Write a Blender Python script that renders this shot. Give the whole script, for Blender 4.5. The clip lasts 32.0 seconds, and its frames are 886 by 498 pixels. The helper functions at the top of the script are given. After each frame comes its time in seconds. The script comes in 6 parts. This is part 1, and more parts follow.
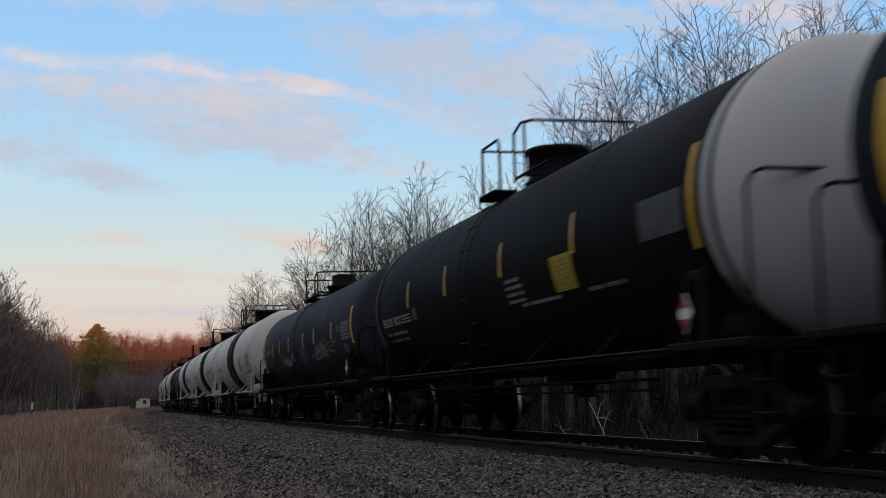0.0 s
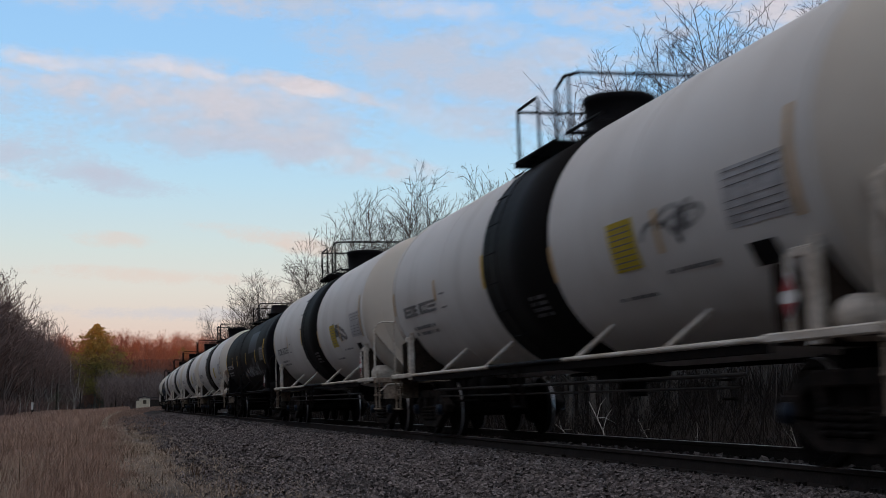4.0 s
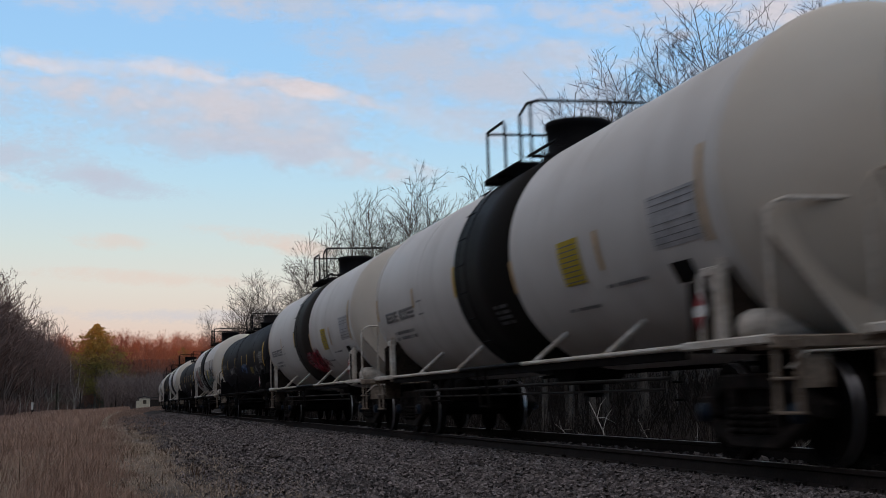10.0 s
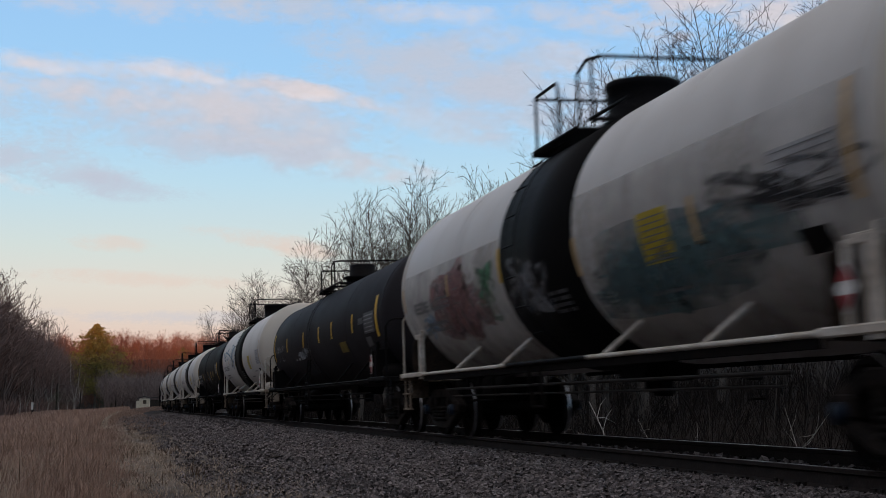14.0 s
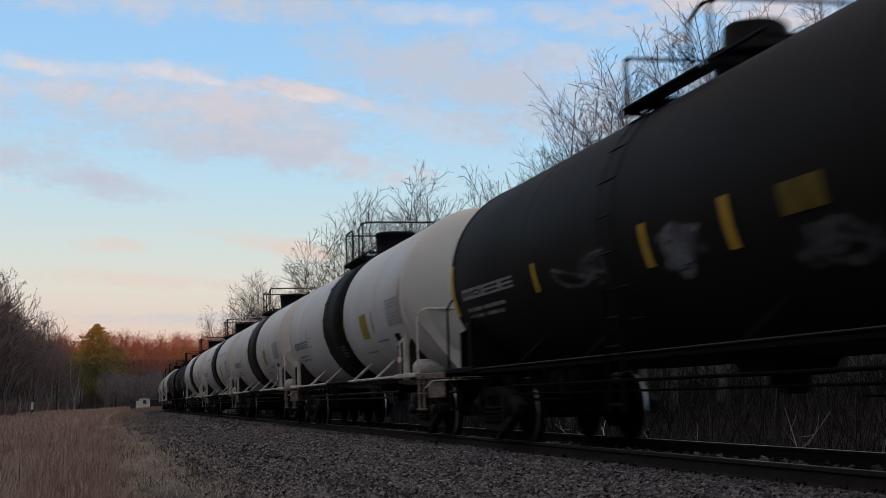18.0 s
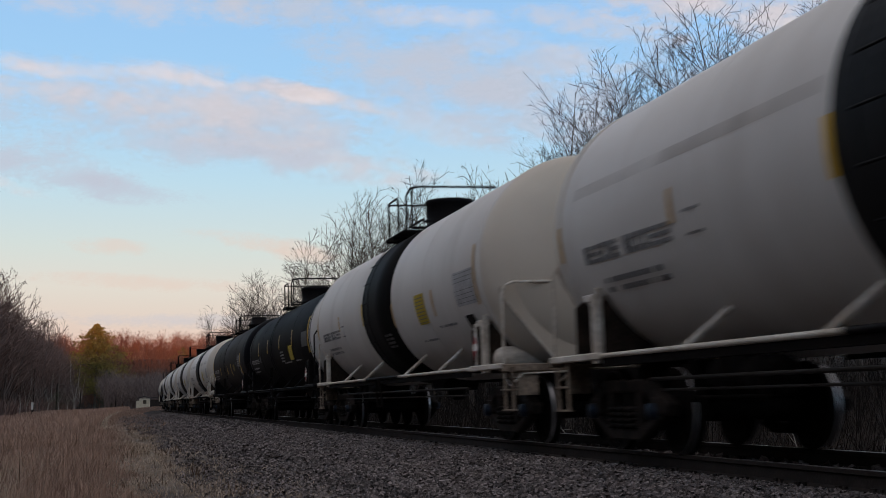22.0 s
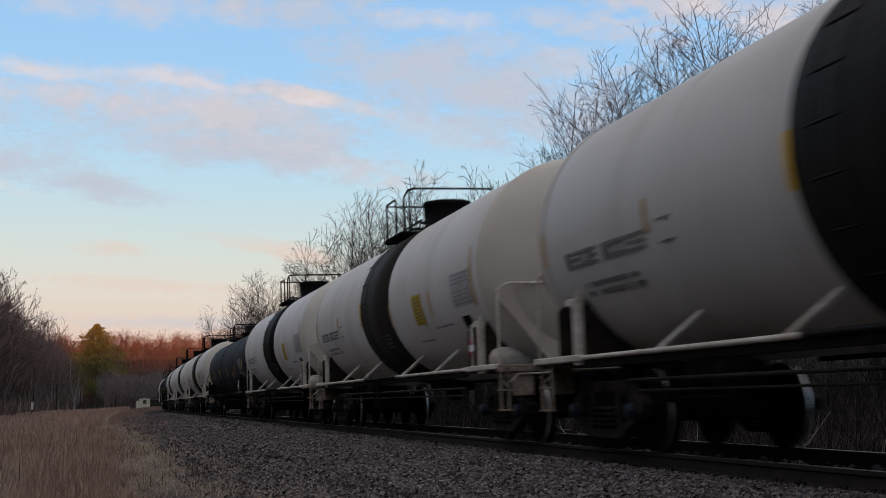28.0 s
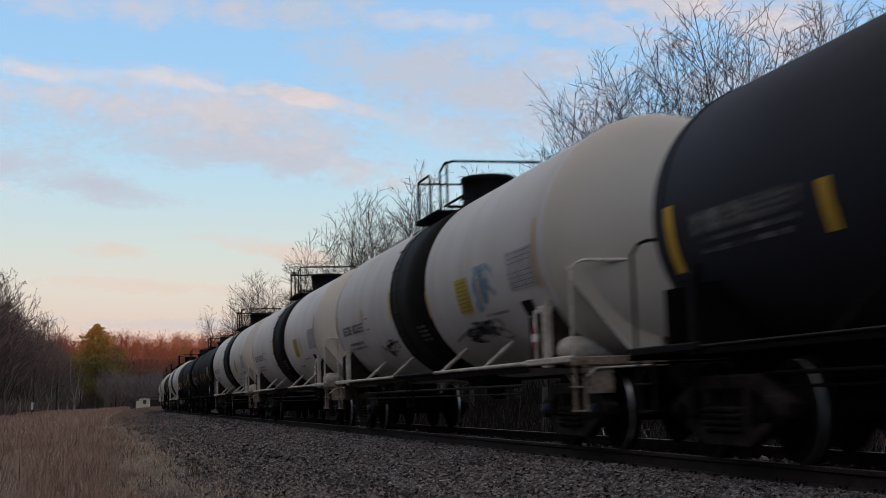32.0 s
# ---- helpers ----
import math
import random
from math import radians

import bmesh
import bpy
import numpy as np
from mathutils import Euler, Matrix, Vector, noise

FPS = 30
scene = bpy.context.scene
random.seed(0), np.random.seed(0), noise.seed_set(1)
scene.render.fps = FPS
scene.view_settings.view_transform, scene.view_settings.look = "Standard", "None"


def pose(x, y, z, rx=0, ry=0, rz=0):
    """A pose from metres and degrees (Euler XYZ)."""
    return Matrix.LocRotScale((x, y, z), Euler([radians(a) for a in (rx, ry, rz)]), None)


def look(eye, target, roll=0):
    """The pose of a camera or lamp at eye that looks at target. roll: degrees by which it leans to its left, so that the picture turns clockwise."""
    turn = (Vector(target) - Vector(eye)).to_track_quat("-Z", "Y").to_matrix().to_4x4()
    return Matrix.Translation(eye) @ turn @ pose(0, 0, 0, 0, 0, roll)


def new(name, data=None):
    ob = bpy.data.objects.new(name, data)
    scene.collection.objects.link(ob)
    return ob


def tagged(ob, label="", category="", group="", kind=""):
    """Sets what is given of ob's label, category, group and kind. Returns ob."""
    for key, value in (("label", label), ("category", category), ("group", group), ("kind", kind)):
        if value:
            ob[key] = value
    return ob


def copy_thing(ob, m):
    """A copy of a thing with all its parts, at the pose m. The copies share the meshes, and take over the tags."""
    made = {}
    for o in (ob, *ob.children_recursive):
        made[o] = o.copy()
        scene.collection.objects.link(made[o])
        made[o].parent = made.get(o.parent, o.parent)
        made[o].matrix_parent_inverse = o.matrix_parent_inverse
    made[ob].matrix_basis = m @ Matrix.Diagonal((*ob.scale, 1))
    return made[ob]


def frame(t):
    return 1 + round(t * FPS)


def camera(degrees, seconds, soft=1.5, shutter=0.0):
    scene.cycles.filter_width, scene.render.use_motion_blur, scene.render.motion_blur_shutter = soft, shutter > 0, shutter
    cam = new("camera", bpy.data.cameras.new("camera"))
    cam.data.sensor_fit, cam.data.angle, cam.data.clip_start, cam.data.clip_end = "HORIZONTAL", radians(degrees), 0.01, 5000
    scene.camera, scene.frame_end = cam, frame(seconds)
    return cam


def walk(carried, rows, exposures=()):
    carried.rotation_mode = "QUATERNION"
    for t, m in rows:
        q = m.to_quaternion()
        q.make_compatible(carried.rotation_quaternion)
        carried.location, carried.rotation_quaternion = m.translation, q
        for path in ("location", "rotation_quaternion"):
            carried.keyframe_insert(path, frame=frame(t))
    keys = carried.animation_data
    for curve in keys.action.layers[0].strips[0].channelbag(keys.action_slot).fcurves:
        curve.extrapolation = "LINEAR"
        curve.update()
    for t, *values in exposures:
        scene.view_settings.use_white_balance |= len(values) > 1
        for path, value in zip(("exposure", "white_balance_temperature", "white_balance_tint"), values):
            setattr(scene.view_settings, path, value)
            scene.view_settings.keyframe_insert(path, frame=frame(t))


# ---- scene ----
cam = camera(36.9034, 32.0, 0.8, 0.42)
EYE = (0.0, 0.0, 0.4884)
CAM_POSE = pose(0, 0, 0.4884, 90 + 6.7774, 0, -13.6376) @ pose(0, 0, 0, 0, 0, 0.148)
# the picture warms a little as the light goes
walk(cam, [(0.0, CAM_POSE), (32.0, CAM_POSE)], [(0.0, 0.0, 6440, 10), (12.0, 0.0, 6540, 10), (32.0, 0.0, 6690, 11)])

# ---- light: a clear winter sunset sky, the low sun behind the camera reaches only the far hill ----
SUN_ELEV, SUN_AZ = 2.6, 4.0          # degrees; the sun stands behind the camera, a little to its left
world = bpy.data.worlds.new("world")
scene.world = world
world.use_nodes = True
wn, wl = world.node_tree.nodes, world.node_tree.links
wn.clear()
w_out = wn.new("ShaderNodeOutputWorld")
w_bg = wn.new("ShaderNodeBackground")
w_sky = wn.new("ShaderNodeTexSky")
w_sky.sky_type = "NISHITA"
w_sky.sun_disc = False
w_sky.sun_elevation = radians(SUN_ELEV)
w_sky.sun_rotation = radians(180 + SUN_AZ)
w_sky.air_density, w_sky.dust_density, w_sky.ozone_density = 1.0, 0.6, 2.0
w_tc = wn.new("ShaderNodeTexCoord")
w_sep = wn.new("ShaderNodeSeparateXYZ")
w_ramp = wn.new("ShaderNodeValToRGB")
SKY = ((0.0, (0.62, 0.47, 0.42)), (0.050, (0.73, 0.57, 0.525)), (0.085, (0.725, 0.675, 0.63)), (0.115, (0.635, 0.705, 0.70)),
       (0.165, (0.49, 0.695, 0.835)), (0.23, (0.35, 0.615, 0.91)), (0.32, (0.295, 0.54, 0.89)), (0.60, (0.72, 0.68, 0.70)))
el = w_ramp.color_ramp.elements
while len(el) < len(SKY):
    el.new(0.5)
for e, (k, c) in zip(el, SKY):
    e.position, e.color = k, (*c, 1)
w_mix = wn.new("ShaderNodeMix")
w_mix.data_type = "RGBA"
w_scale = wn.new("ShaderNodeMix")
w_scale.data_type, w_scale.blend_type = "RGBA", "MULTIPLY"
w_scale.inputs["Factor"].default_value = 1.0
w_scale.inputs["B"].default_value = (0.6, 0.6, 0.6, 1)
wl.new(w_tc.outputs["Generated"], w_sep.inputs[0])
wl.new(w_sep.outputs["Z"], w_ramp.inputs["Fac"])
wl.new(w_sky.outputs["Color"], w_scale.inputs["A"])
w_mix.inputs["Factor"].default_value = 0.06
wl.new(w_ramp.outputs["Color"], w_mix.inputs["A"])
wl.new(w_scale.outputs["Result"], w_mix.inputs["B"])
wl.new(w_mix.outputs["Result"], w_bg.inputs["Color"])
w_bg.inputs["Strength"].default_value = 1.0
wl.new(w_bg.outputs[0], w_out.inputs[0])

sun_data = bpy.data.lights.new("sun", "SUN")
sun_data.energy, sun_data.angle, sun_data.color = 5.0, radians(0.53), (1.0, 0.40, 0.19)
sun = new("sun", sun_data)
sa, se = radians(SUN_AZ), radians(SUN_ELEV)
sun.matrix_world = look((0, 0, 50), (math.sin(sa) * 100, math.cos(sa) * 100, 50 - math.tan(se) * 100))


# ---- materials ----
def mat(name, base, rough=0.8, metal=0.0, var=0.25, scale=3.0, fine=40.0, bump=0.15, tint=None, spec=0.15, stretch=(1, 1, 1), bump_d=0.01, coords="Object", rand=0.0):
    """A procedural surface: base colour broken up at two scales, with fine relief."""
    m = bpy.data.materials.new(name)
    m.use_nodes = True
    n, l = m.node_tree.nodes, m.node_tree.links
    b = n["Principled BSDF"]
    b.inputs["Roughness"].default_value, b.inputs["Metallic"].default_value = rough, metal
    b.inputs["Specular IOR Level"].default_value = spec
    tc = n.new("ShaderNodeTexCoord")
    mp = n.new("ShaderNodeMapping")
    mp.inputs["Scale"].default_value = stretch
    l.new(tc.outputs[coords], mp.inputs["Vector"])
    n1, n2 = n.new("ShaderNodeTexNoise"), n.new("ShaderNodeTexNoise")
    n1.inputs["Scale"].default_value, n2.inputs["Scale"].default_value = scale, fine
    n1.inputs["Detail"].default_value, n2.inputs["Detail"].default_value = 5, 3
    for q in (n1, n2):
        l.new(mp.outputs[0], q.inputs["Vector"])
    t = tint or tuple(c * 0.45 for c in base)
    r1 = n.new("ShaderNodeMapRange")
    r1.inputs["From Min"].default_value, r1.inputs["From Max"].default_value = 0.38, 0.68
    r1.inputs["To Max"].default_value = min(1, var * 2)
    l.new(n1.outputs["Fac"], r1.inputs["Value"])
    mx = n.new("ShaderNodeMix")
    mx.data_type = "RGBA"
    mx.inputs["A"].default_value, mx.inputs["B"].default_value = (*base, 1), (*t, 1)
    l.new(r1.outputs[0], mx.inputs["Factor"])
    r2 = n.new("ShaderNodeMapRange")
    r2.inputs["From Min"].default_value, r2.inputs["From Max"].default_value = 0.3, 0.7
    r2.inputs["To Min"].default_value, r2.inputs["To Max"].default_value = 1 - var * 0.8, 1 + var * 0.6
    l.new(n2.outputs["Fac"], r2.inputs["Value"])
    hs = n.new("ShaderNodeHueSaturation")
    l.new(mx.outputs["Result"], hs.inputs["Color"])
    if rand:
        oi = n.new("ShaderNodeObjectInfo")
        gi = n.new("ShaderNodeNewGeometry")
        ad = n.new("ShaderNodeMath")
        ad.operation = "ADD"
        l.new(oi.outputs["Random"], ad.inputs[0])
        l.new(gi.outputs["Random Per Island"], ad.inputs[1])
        r3 = n.new("ShaderNodeMapRange")
        r3.inputs["From Max"].default_value = 2.0
        r3.inputs["To Min"].default_value, r3.inputs["To Max"].default_value = 1 - rand, 1 + rand
        l.new(ad.outputs[0], r3.inputs["Value"])
        mu = n.new("ShaderNodeMath")
        mu.operation = "MULTIPLY"
        l.new(r2.outputs[0], mu.inputs[0])
        l.new(r3.outputs[0], mu.inputs[1])
        l.new(mu.outputs[0], hs.inputs["Value"])
    else:
        l.new(r2.outputs[0], hs.inputs["Value"])
    l.new(hs.outputs[0], b.inputs["Base Color"])
    if bump:
        bp = n.new("ShaderNodeBump")
        bp.inputs["Strength"].default_value, bp.inputs["Distance"].default_value = bump, bump_d
        l.new(n2.outputs["Fac"], bp.inputs["Height"])
        l.new(bp.outputs[0], b.inputs["Normal"])
    return m


def tank_paint(name, rough=0.55, streak=0.16, dirt=(0.16, 0.12, 0.085), spec=0.115):
    """Weathered tank paint: the object's own colour, run-down streaks, dust patches and a dull gloss."""
    m = bpy.data.materials.new(name)
    m.use_nodes = True
    n, l = m.node_tree.nodes, m.node_tree.links
    b = n["Principled BSDF"]
    oi = n.new("ShaderNodeObjectInfo")
    tc = n.new("ShaderNodeTexCoord")
    off = n.new("ShaderNodeVectorMath")
    off.operation = "ADD"
    com = n.new("ShaderNodeCombineXYZ")
    sc = n.new("ShaderNodeMath")
    sc.operation = "MULTIPLY"
    sc.inputs[1].default_value = 37.0
    l.new(oi.outputs["Random"], sc.inputs[0])
    l.new(sc.outputs[0], com.inputs["Y"])
    l.new(tc.outputs["Object"], off.inputs[0])
    l.new(com.outputs[0], off.inputs[1])
    heights = []
    for scale, stretch in ((1.0, (0.35, 1.1, 0.35)), (0.55, (1, 0.5, 1.6)), (26.0, (1, 1, 1))):
        mp, ns = n.new("ShaderNodeMapping"), n.new("ShaderNodeTexNoise")
        mp.inputs["Scale"].default_value = stretch
        ns.inputs["Scale"].default_value, ns.inputs["Detail"].default_value = scale, 5
        l.new(off.outputs[0], mp.inputs["Vector"])
        l.new(mp.outputs[0], ns.inputs["Vector"])
        heights.append(ns)
    colour = oi.outputs["Color"]
    for ns, lo, hi, amount in ((heights[0], 0.48, 0.72, streak), (heights[1], 0.45, 0.75, streak * 0.9)):
        r = n.new("ShaderNodeMapRange")
        r.inputs["From Min"].default_value, r.inputs["From Max"].default_value = lo, hi
        r.inputs["To Max"].default_value = amount
        l.new(ns.outputs["Fac"], r.inputs["Value"])
        mx = n.new("ShaderNodeMix")
        mx.data_type = "RGBA"
        mx.inputs["B"].default_value = (*dirt, 1)
        l.new(r.outputs[0], mx.inputs["Factor"])
        l.new(colour, mx.inputs["A"])
        colour = mx.outputs["Result"]
    l.new(colour, b.inputs["Base Color"])
    rr = n.new("ShaderNodeMapRange")
    rr.inputs["To Min"].default_value, rr.inputs["To Max"].default_value = rough - 0.12, rough + 0.2
    l.new(heights[1].outputs["Fac"], rr.inputs["Value"])
    l.new(rr.outputs[0], b.inputs["Roughness"])
    b.inputs["Specular IOR Level"].default_value = spec
    bp = n.new("ShaderNodeBump")
    bp.inputs["Strength"].default_value, bp.inputs["Distance"].default_value = 0.08, 0.01
    l.new(heights[2].outputs["Fac"], bp.inputs["Height"])
    l.new(bp.outputs[0], b.inputs["Normal"])
    return m


M_TANK = tank_paint("tank_paint")
M_DARKTANK = tank_paint("dark_tank_paint", 0.58, 0.25, (0.016, 0.0135, 0.0125), 0.03)
M_WHITE = mat("white_steel", (0.60, 0.57, 0.52), 0.6, 0, 0.3, 2.0, 18, 0.1, (0.30, 0.22, 0.15))
M_BLACK = mat("black_steel", (0.0065, 0.0062, 0.007), 0.65, 0.0, 0.3, 2.5, 25, 0.12, (0.014, 0.0115, 0.0105), spec=0.05)
M_TRUCK = mat("dusty_cast_steel", (0.013, 0.0115, 0.011), 0.9, 0.0, 0.4, 4.0, 30, 0.25, (0.038, 0.030, 0.026), spec=0.10)
M_UNDER = mat("underframe_steel", (0.0065, 0.006, 0.006), 0.85, 0.0, 0.4, 4.0, 30, 0.25, (0.014, 0.0105, 0.009), spec=0.03)
# rust darkened: the shadow under the tank's end is put into its colour
M_SHADERUST = mat("shaded_rusted_steel", (0.040, 0.028, 0.021), 0.85, 0, 0.5, 3.0, 25, 0.2, (0.012, 0.009, 0.008))
M_TREAD = mat("worn_wheel_tread", (0.42, 0.42, 0.44), 0.35, 0.9, 0.15, 6, 40, 0.05)
M_RAILTOP = mat("polished_railhead", (0.42, 0.41, 0.42), 0.28, 0.9, 0.15, 2, 30, 0.05)
M_RAIL = mat("rail_rust", (0.030, 0.0235, 0.0215), 0.8, 0.0, 0.3, 4, 40, 0.2)
M_TIE = mat("creosote_tie", (0.030, 0.024, 0.021), 0.9, 0, 0.4, 3, 24, 0.4, (0.06, 0.052, 0.045), stretch=(0.4, 4, 4), rand=0.3)
M_PIPE = mat("handrail_pipe", (0.026, 0.025, 0.027), 0.65, 0.0, 0.3, 3, 30, 0.05)
M_DIM = mat("dirty_pipe", (0.035, 0.030, 0.027), 0.7, 0, 0.3, 3, 30, 0.05)
M_YELLOW = mat("yellow_reflector", (0.72, 0.44, 0.05), 0.5, 0, 0.2, 5, 30, 0.05)
M_PANEL = mat("yellow_notice", (0.50, 0.375, 0.03), 0.5, 0, 0.15, 5, 30, 0.05)
M_PALE = mat("faded_reflector", (0.58, 0.40, 0.20), 0.55, 0, 0.25, 5, 30, 0.05)
M_MARKW = mat("white_lettering", (0.36, 0.36, 0.36), 0.6, 0, 0.3, 6, 40, 0.05)
M_MARKK = mat("black_lettering", (0.19, 0.19, 0.195), 0.6, 0, 0.3, 6, 40, 0.05)
M_STENCIL = mat("stencilled_panel_paint", (0.44, 0.44, 0.45), 0.6, 0, 0.25, 5, 40, 0.05)
M_PATCH = mat("repainted_blue_grey", (0.022, 0.026, 0.036), 0.55, 0, 0.2, 3, 30, 0.05, spec=0.1)
M_GREYP = mat("grey_notice", (0.095, 0.095, 0.10), 0.6, 0, 0.25, 5, 40, 0.05)
M_RED = mat("red_placard", (0.36, 0.07, 0.075), 0.5, 0, 0.2, 6, 40, 0.05)
M_BLUE = mat("blue_bearing_cap", (0.014, 0.024, 0.042), 0.5, 0.2, 0.3, 8, 40, 0.1)
M_BALLAST = mat("ballast_stone", (0.130, 0.114, 0.112), 0.85, 0, 0.4, 9, 60, 0.3, (0.062, 0.053, 0.053), rand=1.8)
M_BARK = mat("grey_bark", (0.115, 0.098, 0.085), 0.95, 0, 0.35, 2, 14, 0.3, (0.055, 0.046, 0.040))
M_TWIG = mat("bare_twigs", (0.062, 0.048, 0.042), 0.95, 0, 0.2, 2, 12, 0.0)
M_PALESTEM = mat("pale_sapling_bark", (0.085, 0.072, 0.062), 0.9, 0, 0.5, 1.2, 9, 0.0, (0.02, 0.016, 0.014), rand=0.6)
M_BIRCH = mat("birch_bark", (0.40, 0.375, 0.34), 0.8, 0, 0.3, 3, 12, 0.2, (0.14, 0.12, 0.11), stretch=(1, 1, 3))
M_LEFTBARK = mat("grey_brown_bark", (0.15, 0.122, 0.112), 0.95, 0, 0.35, 2, 14, 0.3, (0.08, 0.063, 0.056))
# darker copy of the twigs, with the shade behind the cars in its colour
M_THICKET = mat("shaded_thicket_twigs", (0.022, 0.016, 0.0135), 0.95, 0, 0.4, 0.3, 4, 0.0, (0.010, 0.007, 0.006), rand=0.5)
# greyer twigs before the hill, their shade put into the colour
M_YOUNG = mat("shaded_young_twigs", (0.18, 0.14, 0.13), 0.95, 0, 0.3, 0.06, 2, 0.0, rand=0.3)
# the red glow of the sunlit hill is put into its twigs too
M_FARTWIG = mat("sunlit_far_wood_twigs", (0.175, 0.086, 0.060), 0.95, 0, 0.3, 0.06, 2, 0.0, (0.10, 0.05, 0.037), rand=0.3)
M_LEFTTWIG = mat("hedge_wood_twigs", (0.180, 0.122, 0.106), 0.95, 0, 0.25, 0.2, 2, 0.0, rand=0.3)
# green needles with the yellow of the low sun mixed into the colour
M_PINE = mat("sunlit_pine_needles", (0.145, 0.115, 0.030), 0.85, 0, 0.35, 0.4, 4, 0.0, (0.070, 0.070, 0.02), rand=0.35)
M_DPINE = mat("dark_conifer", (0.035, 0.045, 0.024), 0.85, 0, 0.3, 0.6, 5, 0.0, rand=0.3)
M_GRASS = mat("dry_grass", (0.40, 0.275, 0.212), 0.9, 0, 0.42, 0.22, 3, 0.0, (0.235, 0.150, 0.118), rand=0.25)
M_PALEGRASS = mat("pale_dry_grass", (0.40, 0.33, 0.265), 0.9, 0, 0.25, 0.6, 5, 0.0, (0.30, 0.21, 0.14), rand=0.4)
M_WEED = mat("dead_weed_stalks", (0.13, 0.085, 0.055), 0.9, 0, 0.3, 2, 9, 0.0, rand=0.3)
# near black: the gloom behind the train is put into this colour
M_BRUSH = mat("shaded_brush_stems", (0.017, 0.0118, 0.0098), 0.95, 0, 0.3, 0.6, 9, 0.0, (0.005, 0.004, 0.0036), rand=0.8)
M_POLE = mat("weathered_pole", (0.040, 0.033, 0.029), 0.9, 0, 0.3, 2, 16, 0.2)
M_STEP = mat("dirty_cream_steel", (0.26, 0.21, 0.165), 0.7, 0, 0.5, 3, 20, 0.1, (0.09, 0.06, 0.042))
M_CREAM = mat("cream_siding", (0.60, 0.53, 0.40), 0.7, 0, 0.15, 2, 16, 0.1)
M_ROOF = mat("dark_roofing", (0.05, 0.05, 0.055), 0.85, 0, 0.2, 2, 16, 0.1)
M_GLASS = mat("dark_window_glass", (0.10, 0.08, 0.06), 0.15, 0, 0.1, 2, 16, 0.0)
M_SIGN = mat("white_sign", (0.78, 0.78, 0.76), 0.5, 0, 0.1, 2, 16, 0.0)
def worn(m, keep, scale):
    """Lets the paint flake off in patches."""
    n, l = m.node_tree.nodes, m.node_tree.links
    tc, ns, r = n.new("ShaderNodeTexCoord"), n.new("ShaderNodeTexNoise"), n.new("ShaderNodeMapRange")
    ns.inputs["Scale"].default_value, ns.inputs["Detail"].default_value, ns.inputs["Roughness"].default_value = scale, 6, 0.65
    r.inputs["From Min"].default_value, r.inputs["From Max"].default_value = 0.36, 0.62
    r.inputs["To Min"].default_value, r.inputs["To Max"].default_value = keep * 0.15, keep
    l.new(tc.outputs["Object"], ns.inputs["Vector"])
    l.new(ns.outputs["Fac"], r.inputs["Value"])
    l.new(r.outputs[0], n["Principled BSDF"].inputs["Alpha"])
    return m


M_SMEAR = worn(mat("smeared_marking_paint", (0.21, 0.21, 0.22), 0.6, 0, 0.3, 4, 30, 0.05), 0.85, 3.0)
M_STREAK = worn(mat("run_down_rust", (0.17, 0.10, 0.06), 0.8, 0, 0.4, 4, 30, 0.05), 0.75, 5.0)
M_DUST = worn(mat("clinging_dust", (0.52, 0.49, 0.46), 0.85, 0, 0.3, 2, 20, 0.05), 0.5, 0.9)
M_FAINT = worn(mat("faint_grime", (0.27, 0.22, 0.18), 0.85, 0, 0.3, 4, 30, 0.05), 0.24, 1.6)
M_DULLPANEL = mat("worn_yellow_notice", (0.17, 0.12, 0.018), 0.6, 0, 0.3, 5, 30, 0.05)
GRAFF = {k: worn(mat("graffiti_" + k, c, 0.55, 0, 0.35, 4, 30, 0.05), 0.8, 2.2) for k, c in dict(
    white=(0.27, 0.28, 0.30), grey=(0.15, 0.155, 0.17), red=(0.36, 0.03, 0.06), pink=(0.36, 0.20, 0.20), teal=(0.15, 0.25, 0.27),
    lightblue=(0.30, 0.46, 0.62), blue=(0.06, 0.12, 0.25), black=(0.045, 0.045, 0.05), green=(0.08, 0.24, 0.13), skyblue=(0.10, 0.28, 0.52)).items()}


